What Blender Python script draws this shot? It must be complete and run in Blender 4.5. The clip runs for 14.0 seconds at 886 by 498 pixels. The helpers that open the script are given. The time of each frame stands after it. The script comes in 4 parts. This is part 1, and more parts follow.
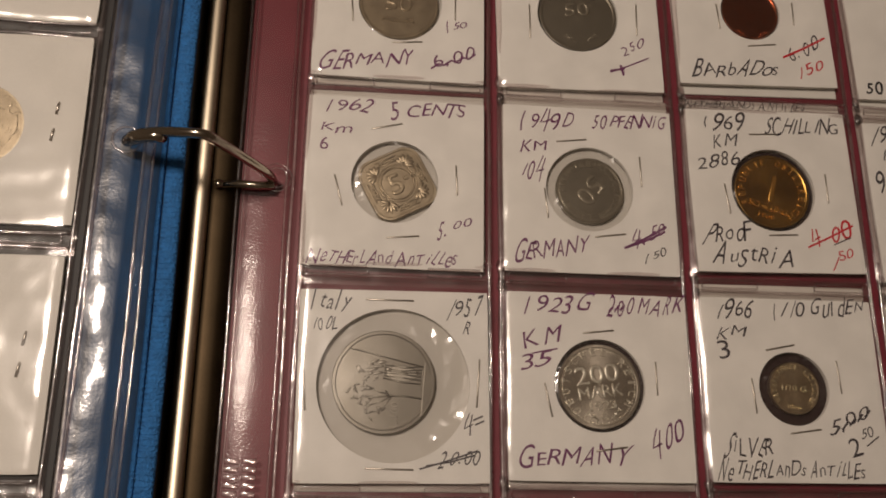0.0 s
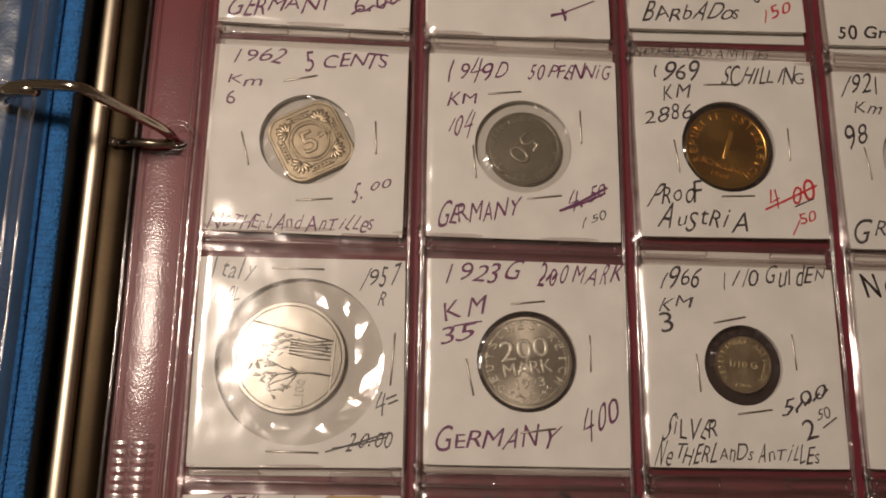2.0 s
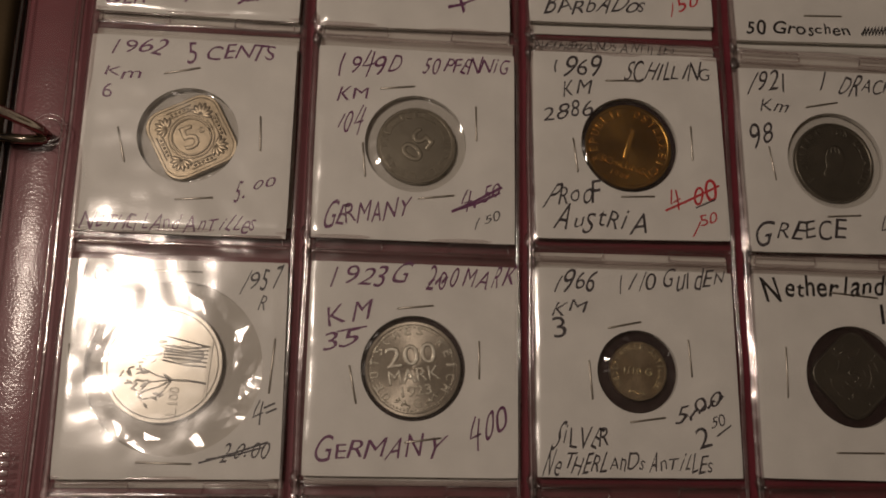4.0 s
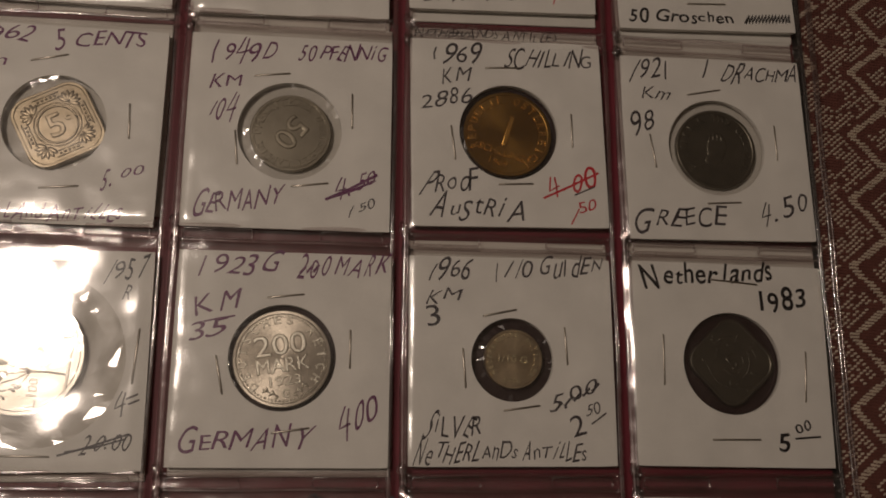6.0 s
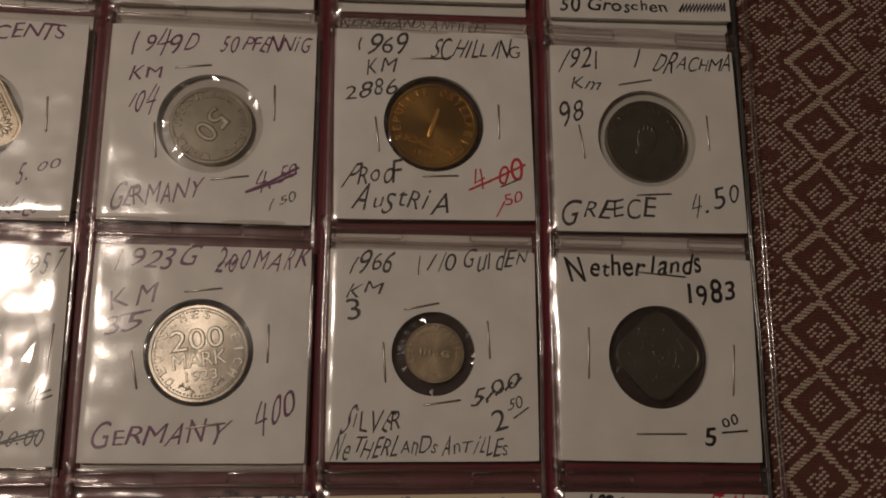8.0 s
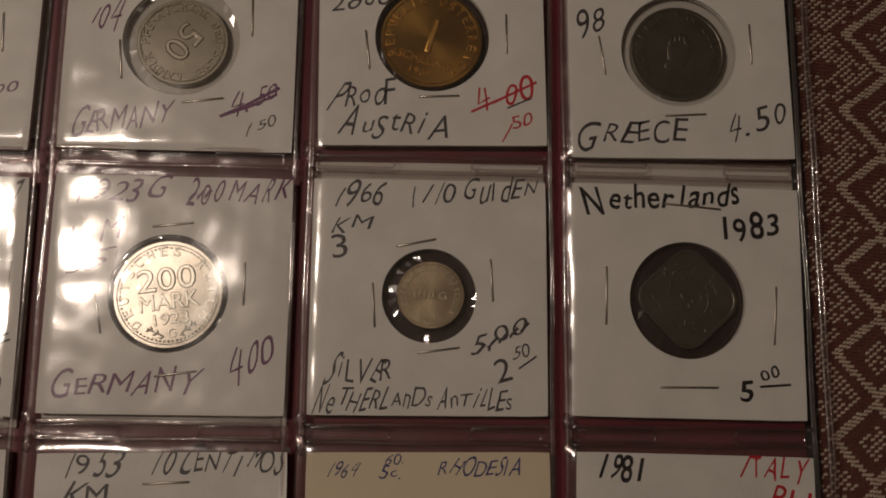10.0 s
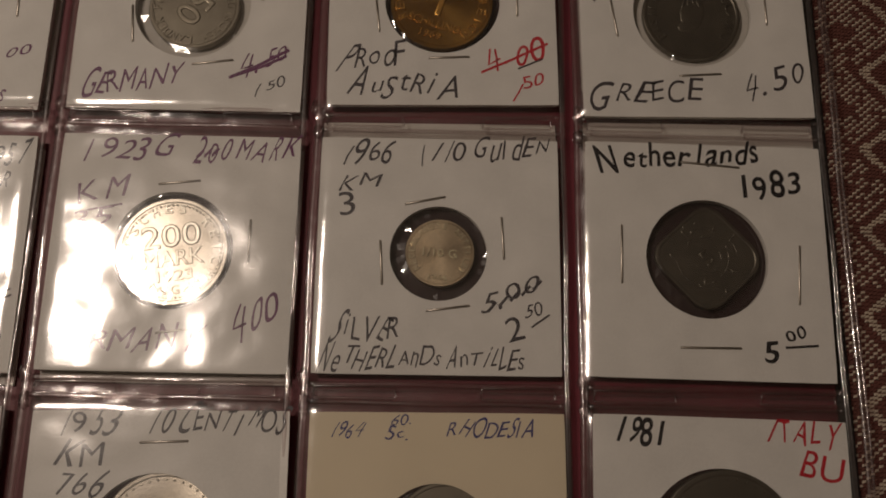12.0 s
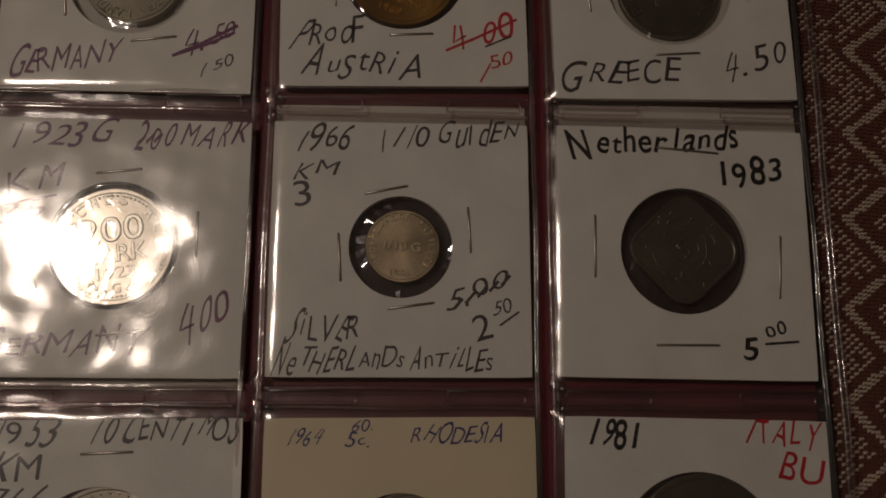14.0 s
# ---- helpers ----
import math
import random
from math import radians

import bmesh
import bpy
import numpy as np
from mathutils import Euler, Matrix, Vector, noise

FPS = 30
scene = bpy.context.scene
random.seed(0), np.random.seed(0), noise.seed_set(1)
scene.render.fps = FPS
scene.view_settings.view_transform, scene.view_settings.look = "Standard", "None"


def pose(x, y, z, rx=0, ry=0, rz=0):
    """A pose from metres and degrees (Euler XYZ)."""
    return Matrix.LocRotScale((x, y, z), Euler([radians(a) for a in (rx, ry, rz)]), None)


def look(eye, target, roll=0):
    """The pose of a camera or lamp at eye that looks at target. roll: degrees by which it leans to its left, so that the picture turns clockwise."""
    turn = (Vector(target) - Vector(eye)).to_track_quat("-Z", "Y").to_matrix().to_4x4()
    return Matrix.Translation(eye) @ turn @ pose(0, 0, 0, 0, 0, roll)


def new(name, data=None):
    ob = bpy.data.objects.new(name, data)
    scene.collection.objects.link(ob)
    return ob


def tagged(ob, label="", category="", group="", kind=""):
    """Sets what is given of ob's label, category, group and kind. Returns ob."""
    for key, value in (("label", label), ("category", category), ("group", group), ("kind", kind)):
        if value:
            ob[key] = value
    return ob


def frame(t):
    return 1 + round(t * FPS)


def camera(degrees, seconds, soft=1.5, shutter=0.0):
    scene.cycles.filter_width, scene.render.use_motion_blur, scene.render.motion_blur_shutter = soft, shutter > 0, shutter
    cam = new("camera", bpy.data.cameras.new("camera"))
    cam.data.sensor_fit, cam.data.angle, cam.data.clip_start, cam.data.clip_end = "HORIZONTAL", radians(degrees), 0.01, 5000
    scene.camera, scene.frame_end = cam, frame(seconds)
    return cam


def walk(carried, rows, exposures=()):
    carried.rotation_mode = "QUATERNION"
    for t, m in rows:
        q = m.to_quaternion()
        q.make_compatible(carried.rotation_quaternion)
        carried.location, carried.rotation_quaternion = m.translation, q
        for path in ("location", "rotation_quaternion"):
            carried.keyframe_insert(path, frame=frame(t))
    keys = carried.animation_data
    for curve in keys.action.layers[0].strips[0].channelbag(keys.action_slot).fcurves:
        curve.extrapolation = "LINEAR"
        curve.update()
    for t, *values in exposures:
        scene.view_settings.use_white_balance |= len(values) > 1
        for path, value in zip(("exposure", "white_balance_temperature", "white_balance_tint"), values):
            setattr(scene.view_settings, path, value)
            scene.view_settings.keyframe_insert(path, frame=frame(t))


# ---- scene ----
# camera and walk; the rows are in centimetres
cam = camera(53.0, 14.0, soft=1.8)
PATH = [
    (0, (-15.311, -0.843, 23.328), (-15.103, -0.27, 21.423), 21.4),
    (0.5, (-12.494, -0.284, 22.484), (-12.361, 0.208, 20.551), 16.4),
    (1, (-12.644, -0.6, 21.73), (-12.5, -0.102, 19.798), 18.5),
    (1.5, (-12.274, -0.046, 21.656), (-12.129, 0.435, 19.72), 18.3),
    (2, (-12.285, -0.138, 21.654), (-12.135, 0.348, 19.719), 18.6),
    (2.2, (-12.299, -0.267, 21.631), (-12.154, 0.226, 19.698), 17.7),
    (4.3, (-8.64, 0.678, 21.167), (-8.437, 1.117, 19.227), 26.3),
    (4.5, (-7.182, 0.591, 21.227), (-6.997, 1.072, 19.294), 21.7),
    (5, (-7.087, 0.619, 21.004), (-6.89, 1.064, 19.064), 23.2),
    (5.5, (-7.291, 0.138, 21.175), (-7.069, 0.584, 19.238), 26.7),
    (6, (-7.374, 0.258, 21.145), (-7.129, 0.715, 19.213), 29.2),
    (6.5, (-7.437, 0.236, 21.103), (-7.2, 0.692, 19.171), 28.2),
    (7, (-7.587, 0.143, 21.01), (-7.344, 0.599, 19.078), 28.8),
    (7.5, (-7.356, 0.193, 20.941), (-7.104, 0.651, 19.011), 29.4),
    (8, (-5.294, 0.363, 21.184), (-5.063, 0.8, 19.246), 28.7),
    (8.2, (-3.813, -0.279, 20.976), (-3.622, 0.154, 19.033), 26.3),
    (10.3, (-3.495, 0.396, 18.747), (-3.402, 0.729, 16.777), 16.4),
    (10.5, (-3.039, -0.589, 18.878), (-2.942, -0.173, 16.924), 14.1),
    (11, (-2.966, 0.054, 18.106), (-2.862, 0.427, 16.144), 16.0),
    (11.5, (-2.803, 0.471, 18.269), (-2.724, 0.762, 16.292), 15.7),
    (12, (-3.126, -2.002, 17.822), (-3.101, -1.496, 15.887), 3.9),
    (12.5, (-3.235, -1.209, 17.03), (-3.179, -0.79, 15.076), 8.0),
    (13, (-3.172, -1.553, 16.985), (-3.116, -1.083, 15.042), 9.0),
    (13.5, (-3.25, -1.294, 17.066), (-3.224, -0.826, 15.122), 4.7),
    (14, (-3.076, -1.07, 16.864), (-2.971, -0.653, 14.911), 14.6),
]
walk(cam, [(t, look([v / 100 for v in eye], [v / 100 for v in target], roll)) for t, eye, target, roll in PATH],
     exposures=[(0.0, 0.80), (2.2, 0.92), (4.3, -0.05), (8.2, -0.11), (10.5, -0.31), (11.0, -0.39), (11.5, -0.23), (12.0, -0.06), (12.5, -0.50), (13.0, -0.56), (13.5, -0.66), (14.0, -0.80)])

# ---- light ----
world = bpy.data.worlds.new("room_world")
scene.world = world
world.use_nodes = True
world.node_tree.nodes["Background"].inputs[0].default_value = (1.0, 0.85, 0.68, 1)
world.node_tree.nodes["Background"].inputs[1].default_value = 0.02
lamp = new("reading_lamp", bpy.data.lights.new("reading_lamp", "POINT"))
lamp.location = (-0.335, 0.135, 0.58)
lamp.data.energy, lamp.data.color, lamp.data.shadow_soft_size = 6.0, (1.0, 0.82, 0.68), 0.052

MM = 0.001


# ---- materials ----
def material(name, base, rough=0.5, metal=0.0, var=0.12, scale=200.0, fine=1500.0, bump=0.15, depth=0.0001, lustre=0.0):
    """Principled surface, varied at two scales, with a fine relief."""
    m = bpy.data.materials.new(name)
    m.use_nodes = True
    t = m.node_tree
    p = t.nodes["Principled BSDF"]
    co = t.nodes.new("ShaderNodeTexCoord")
    big, small = t.nodes.new("ShaderNodeTexNoise"), t.nodes.new("ShaderNodeTexNoise")
    big.inputs["Scale"].default_value, small.inputs["Scale"].default_value = scale, fine
    big.inputs["Detail"].default_value, small.inputs["Detail"].default_value = 4, 3
    ramp = t.nodes.new("ShaderNodeValToRGB")
    ramp.color_ramp.elements[0].position, ramp.color_ramp.elements[1].position = 0.3, 0.7
    ramp.color_ramp.elements[0].color = (*[c * (1 - var) for c in base], 1)
    ramp.color_ramp.elements[1].color = (*[min(1, c * (1 + var * 0.6)) for c in base], 1)
    mix = t.nodes.new("ShaderNodeMath")
    mix.operation = "MULTIPLY_ADD"
    mix.inputs[1].default_value = 0.4
    add = t.nodes.new("ShaderNodeMath")
    add.operation = "MULTIPLY"
    add.inputs[1].default_value = 0.6
    b = t.nodes.new("ShaderNodeBump")
    b.inputs["Strength"].default_value, b.inputs["Distance"].default_value = bump, depth
    for n in (big, small):
        t.links.new(co.outputs["Object"], n.inputs["Vector"])
    t.links.new(big.outputs["Fac"], add.inputs[0])
    t.links.new(small.outputs["Fac"], mix.inputs[0])
    t.links.new(add.outputs[0], mix.inputs[2])
    t.links.new(mix.outputs[0], ramp.inputs["Fac"])
    t.links.new(ramp.outputs["Color"], p.inputs["Base Color"])
    t.links.new(small.outputs["Fac"], b.inputs["Height"])
    t.links.new(b.outputs["Normal"], p.inputs["Normal"])
    p.inputs["Roughness"].default_value, p.inputs["Metallic"].default_value = rough, metal
    if lustre:
        tangent = t.nodes.new("ShaderNodeTangent")
        tangent.direction_type, tangent.axis = "RADIAL", "Z"
        p.inputs["Anisotropic"].default_value = lustre
        t.links.new(tangent.outputs[0], p.inputs["Tangent"])
    return m


FROST = {}


def frosted(mat):
    """The worn, frosted look of a coin's relief: the same metal, rougher, its colour lifted for rubbing and for light
    on raised edges.
    """
    if mat.name not in FROST:
        # lift: colour gain for rubbed metal and for light that raised shapes catch
        lift = 1.05 if "zinc" in mat.name else 1.15 if mat in (NICKEL, SATIN) else 1.45
        m = mat.copy()
        m.name = "frosted_" + mat.name
        m.node_tree.nodes["Principled BSDF"].inputs["Roughness"].default_value = 0.42
        m.node_tree.nodes["Principled BSDF"].inputs["Anisotropic"].default_value = 0.0
        for e in m.node_tree.nodes["Color Ramp"].color_ramp.elements:
            e.color = (*[min(1.0, c * lift) for c in e.color[:3]], 1)
        FROST[mat.name] = m
    return FROST[mat.name]


def clear_film(name, rough, wave_scale, wave, tint=(1, 1, 1), ior=1.5, fine=0.0, fine_scale=2500.0, haze=0.35, haze_part=0.5, milk=0.0):
    """Thin clear vinyl: see-through, with a glossy face and soft waves."""
    m = bpy.data.materials.new(name)
    m.use_nodes = True
    t = m.node_tree
    for n in list(t.nodes):
        t.nodes.remove(n)
    out, mix = t.nodes.new("ShaderNodeOutputMaterial"), t.nodes.new("ShaderNodeMixShader")
    clear, gloss = t.nodes.new("ShaderNodeBsdfTransparent"), t.nodes.new("ShaderNodeBsdfGlossy")
    weight, co = t.nodes.new("ShaderNodeLayerWeight"), t.nodes.new("ShaderNodeTexCoord")
    steep, fres = t.nodes.new("ShaderNodeMath"), t.nodes.new("ShaderNodeMath")
    noise_a, noise_b = t.nodes.new("ShaderNodeTexNoise"), t.nodes.new("ShaderNodeTexNoise")
    bump_a, bump_b = t.nodes.new("ShaderNodeBump"), t.nodes.new("ShaderNodeBump")
    clear.inputs["Color"].default_value = (*tint, 1)
    gloss.inputs["Roughness"].default_value = rough
    base = ((ior - 1) / (ior + 1)) ** 2
    weight.inputs["Blend"].default_value = 0.5
    steep.operation, fres.operation = "POWER", "MULTIPLY_ADD"
    steep.inputs[1].default_value, fres.inputs[1].default_value, fres.inputs[2].default_value = 5.0, 1 - base, base
    t.links.new(weight.outputs["Facing"], steep.inputs[0])
    t.links.new(steep.outputs[0], fres.inputs[0])
    noise_a.inputs["Scale"].default_value, noise_b.inputs["Scale"].default_value = wave_scale, fine_scale
    bump_a.inputs["Strength"].default_value, bump_a.inputs["Distance"].default_value = 1.0, wave
    bump_b.inputs["Strength"].default_value, bump_b.inputs["Distance"].default_value = 1.0, fine
    for n, b in ((noise_a, bump_a), (noise_b, bump_b)):
        t.links.new(co.outputs["Object"], n.inputs["Vector"])
        t.links.new(n.outputs["Fac"], b.inputs["Height"])
    t.links.new(bump_a.outputs["Normal"], bump_b.inputs["Normal"])
    t.links.new(bump_b.outputs["Normal"], gloss.inputs["Normal"])
    cloudy, both = t.nodes.new("ShaderNodeBsdfGlossy"), t.nodes.new("ShaderNodeMixShader")
    cloudy.inputs["Roughness"].default_value, both.inputs[0].default_value = haze, haze_part
    t.links.new(bump_b.outputs["Normal"], cloudy.inputs["Normal"])
    t.links.new(gloss.outputs[0], both.inputs[1])
    t.links.new(cloudy.outputs[0], both.inputs[2])
    t.links.new(fres.outputs[0], mix.inputs[0])
    t.links.new(clear.outputs[0], mix.inputs[1])
    t.links.new(both.outputs[0], mix.inputs[2])
    if milk:
        dull, last = t.nodes.new("ShaderNodeBsdfDiffuse"), t.nodes.new("ShaderNodeMixShader")
        dull.inputs["Color"].default_value, last.inputs[0].default_value = (0.8, 0.77, 0.74, 1), milk
        t.links.new(mix.outputs[0], last.inputs[1])
        t.links.new(dull.outputs[0], last.inputs[2])
        mix = last
    t.links.new(mix.outputs[0], out.inputs["Surface"])
    return m


CARD = material("white_card", (0.80, 0.78, 0.735), 0.65, var=0.14, scale=90, fine=2200, bump=0.35, depth=0.00006)
CREAM = material("cream_card", (0.78, 0.68, 0.50), 0.75, var=0.06, scale=60, fine=2500, bump=0.2, depth=0.00005)
OLD_CARD = material("greyed_card", (0.70, 0.68, 0.63), 0.8, var=0.10, scale=80, fine=2000)
PURPLE = material("purple_ink", (0.15, 0.026, 0.115), 0.5, var=0.35, scale=400)
GRAPHITE = material("dark_grey_ink", (0.05, 0.042, 0.05), 0.5, var=0.3, scale=400)
BLACK_INK = material("black_marker_ink", (0.012, 0.011, 0.014), 0.4, var=0.2, scale=400)
RED_INK = material("red_ink", (0.58, 0.012, 0.03), 0.5, var=0.25, scale=400)
BLUE_INK = material("blue_ink", (0.05, 0.05, 0.20), 0.5, var=0.3, scale=400)
DEEP = material("hole_shade_dark", (0.028, 0.009, 0.011), 0.6, 0.2, var=0.3, scale=200)
TAPE = material("yellowed_tape", (0.50, 0.33, 0.15), 0.4, var=0.15, scale=200)
STEEL = material("staple_steel", (0.42, 0.38, 0.33), 0.35, 1.0, scale=300)
NICKEL = material("nickel_coin", (0.44, 0.37, 0.265), 0.42, 1.0, var=0.40, scale=250, fine=2500, bump=0.14, depth=0.00012)
GREY_COIN = material("dull_grey_coin", (0.30, 0.275, 0.22), 0.42, 0.85, var=0.25, scale=250, fine=2500, bump=0.14, depth=0.0001)
BRASS = material("brass_coin", (0.56, 0.33, 0.085), 0.32, 1.0, var=0.3, scale=180, fine=2500, bump=0.14, depth=0.0001, lustre=0.4)
ZINC = material("dark_zinc_coin", (0.20, 0.185, 0.15), 0.42, 0.85, var=0.4, scale=220, fine=2500, bump=0.3)
BRIGHT = material("bright_aluminium_coin", (0.68, 0.63, 0.54), 0.36, 1.0, var=0.25, scale=250, fine=2500, bump=0.14, depth=0.0001, lustre=0.55)
SATIN = material("satin_steel_coin", (0.37, 0.35, 0.305), 0.29, 1.0, var=0.15, scale=180, fine=2500, bump=0.14, depth=0.0001)
SILVER = material("toned_silver_coin", (0.72, 0.60, 0.42), 0.36, 1.0, var=0.4, scale=260, fine=2500, bump=0.14, depth=0.0001, lustre=0.25)
COPPER = material("copper_coin", (0.42, 0.11, 0.05), 0.3, 1.0, var=0.3, scale=300, fine=2500, bump=0.3, depth=0.0001)
MAROON = material("maroon_sheet", (0.15, 0.018, 0.030), 0.5, var=0.25, scale=90, fine=1800, bump=0.3)
BLUE = material("blue_sheet", (0.022, 0.085, 0.20), 0.6, var=0.3, scale=60, fine=1500, bump=0.3)
BLUE_CLOTH = material("blue_cloth", (0.022, 0.15, 0.42), 0.85, var=0.35, scale=500, fine=1500, bump=1.0, depth=0.0009)
BLACK = material("black_vinyl", (0.010, 0.009, 0.009), 0.6, var=0.3, scale=200)
CHROME = material("nickel_plated_steel", (0.50, 0.45, 0.38), 0.16, 1.0, var=0.15, scale=150, fine=1500, bump=0.05)
GILT = material("rolled_brass", (0.70, 0.61, 0.47), 0.42, 1.0, var=0.15, scale=150)
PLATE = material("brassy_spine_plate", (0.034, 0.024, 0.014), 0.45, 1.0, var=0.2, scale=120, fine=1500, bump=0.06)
BROWN_YARN = material("brown_yarn", (0.14, 0.050, 0.038), 0.9, var=0.3, scale=300, fine=2500, bump=0.6, depth=0.0002)
PALE_YARN = material("pale_yarn", (0.55, 0.455, 0.36), 0.9, var=0.25, scale=300, fine=2500, bump=0.6, depth=0.0002)
WALL = material("wall_paint", (0.66, 0.60, 0.52), 0.85, var=0.08, scale=3, fine=60, bump=0.1, depth=0.002)
WOOD = material("table_wood", (0.16, 0.08, 0.04), 0.5, var=0.3, scale=12, fine=120, bump=0.1)
POCKET = clear_film("pocket_vinyl", 0.05, 48, 0.0010, ior=2.1, fine=0.000012, haze=0.18, haze_part=0.55)
WINDOW = clear_film("window_film", 0.04, 200, 0.00016, tint=(0.97, 0.96, 0.95), ior=2.1, haze=0.2, haze_part=0.2)
WELD = clear_film("welded_vinyl", 0.09, 200, 0.0002, tint=(0.90, 0.86, 0.86), ior=2.1, haze_part=0.35)
CLOUDY = clear_film("clouded_vinyl", 0.08, 60, 0.0013, tint=(0.93, 0.94, 0.96), ior=2.1, fine=0.00004, fine_scale=1200, haze=0.3, haze_part=0.5)
GRAINY = clear_film("grained_vinyl", 0.14, 60, 0.0003, tint=(0.95, 0.90, 0.90), ior=1.48, fine=0.00006, fine_scale=1500, haze=0.3, haze_part=0.35)
MILKY = clear_film("milky_vinyl", 0.10, 70, 0.0012, tint=(0.93, 0.91, 0.90), ior=1.75, fine=0.00003, haze=0.4, haze_part=0.4, milk=0.03)


# ---- building helpers ----
def mesh_of(bm, name, mats, smooth=False):
    me = bpy.data.meshes.new(name)
    bm.normal_update()
    bm.to_mesh(me)
    bm.free()
    for m in mats if isinstance(mats, (list, tuple)) else [mats]:
        me.materials.append(m)
    if smooth:
        for f in me.polygons:
            f.use_smooth = True
    return me


def part(name, bm, mats, parent, label="", smooth=False, m=None):
    ob = new(name, mesh_of(bm, name, mats, smooth))
    ob.parent = parent
    if m is not None:
        ob.matrix_basis = m
    return tagged(ob, label)


def root(name, m, label, category, group="", kind=""):
    ob = new(name)
    ob.empty_display_size = 0.01
    ob.matrix_basis = m
    return tagged(ob, label, category, group, kind)


def place(x, y, z=0.0, turn=0.0):
    """A pose on the table from millimetres and degrees."""
    return pose(x * MM, y * MM, z * MM, 0, 0, turn)


def box(x0, x1, y0, y1, z0, z1, bevel=0.0, seg=2, bm=None):
    """A block from millimetres."""
    bm = bm or bmesh.new()
    made = bmesh.ops.create_cube(bm, size=1.0)["verts"]
    for v in made:
        v.co = Vector(((x0 + (v.co.x + 0.5) * (x1 - x0)) * MM, (y0 + (v.co.y + 0.5) * (y1 - y0)) * MM, (z0 + (v.co.z + 0.5) * (z1 - z0)) * MM))
    if bevel:
        bmesh.ops.bevel(bm, geom=list({e for v in made for e in v.link_edges}), offset=bevel * MM, segments=seg, profile=0.5, affect="EDGES")
    return bm


def tube(points, radius, sides=10, flat=1.0):
    """A rod along points, in millimetres."""
    bm = bmesh.new()
    pts = [Vector(p) * MM for p in points]
    rings = []
    for i, p in enumerate(pts):
        d = (pts[min(i + 1, len(pts) - 1)] - pts[max(i - 1, 0)]).normalized()
        side = d.cross(Vector((0, 0, 1)))
        side = side.normalized() if side.length > 1e-6 else Vector((1, 0, 0))
        up = side.cross(d)
        rings.append([bm.verts.new(p + radius * MM * (math.cos(a) * side + flat * math.sin(a) * up)) for a in [2 * math.pi * k / sides for k in range(sides)]])
    for a, b in zip(rings, rings[1:]):
        for k in range(sides):
            bm.faces.new((a[k], a[(k + 1) % sides], b[(k + 1) % sides], b[k]))
    bm.faces.new(rings[0][::-1])
    bm.faces.new(rings[-1])
    return bm


def sheet(x0, x1, y0, y1, nx, ny, height):
    """A thin surface, its height in millimetres from a function of x and y."""
    bm = bmesh.new()
    rows = [[bm.verts.new((x * MM, y * MM, height(x, y) * MM)) for x in np.linspace(x0, x1, nx + 1)] for y in np.linspace(y0, y1, ny + 1)]
    for a, b in zip(rows, rows[1:]):
        for k in range(nx):
            bm.faces.new((a[k], a[k + 1], b[k + 1], b[k]))
    return bm


def ply(half, hole, z0, z1, cx=0.0, cy=0.0, n=72):
    """One layer of card with a round hole."""
    bm = bmesh.new()
    rings = []
    for z in (z0, z1):
        inner, outer = [], []
        for k in range(n):
            a = 2 * math.pi * k / n
            c, s = math.cos(a), math.sin(a)
            inner.append(bm.verts.new(((cx + hole * c) * MM, (cy + hole * s) * MM, z * MM)))
            r = min(half / max(abs(c), abs(s)), half * 1.409)
            outer.append(bm.verts.new((r * c * MM, r * s * MM, z * MM)))
        rings.append((inner, outer))
    (i0, o0), (i1, o1) = rings
    for k in range(n):
        j = (k + 1) % n
        bm.faces.new((i1[k], o1[k], o1[j], i1[j]))
        bm.faces.new((i0[j], o0[j], o0[k], i0[k]))
        bm.faces.new((o0[k], o0[j], o1[j], o1[k]))
        bm.faces.new((i0[j], i0[k], i1[k], i1[j]))
    return bm


# ---- handwriting, from the built-in font ----
GLYPHS = {}


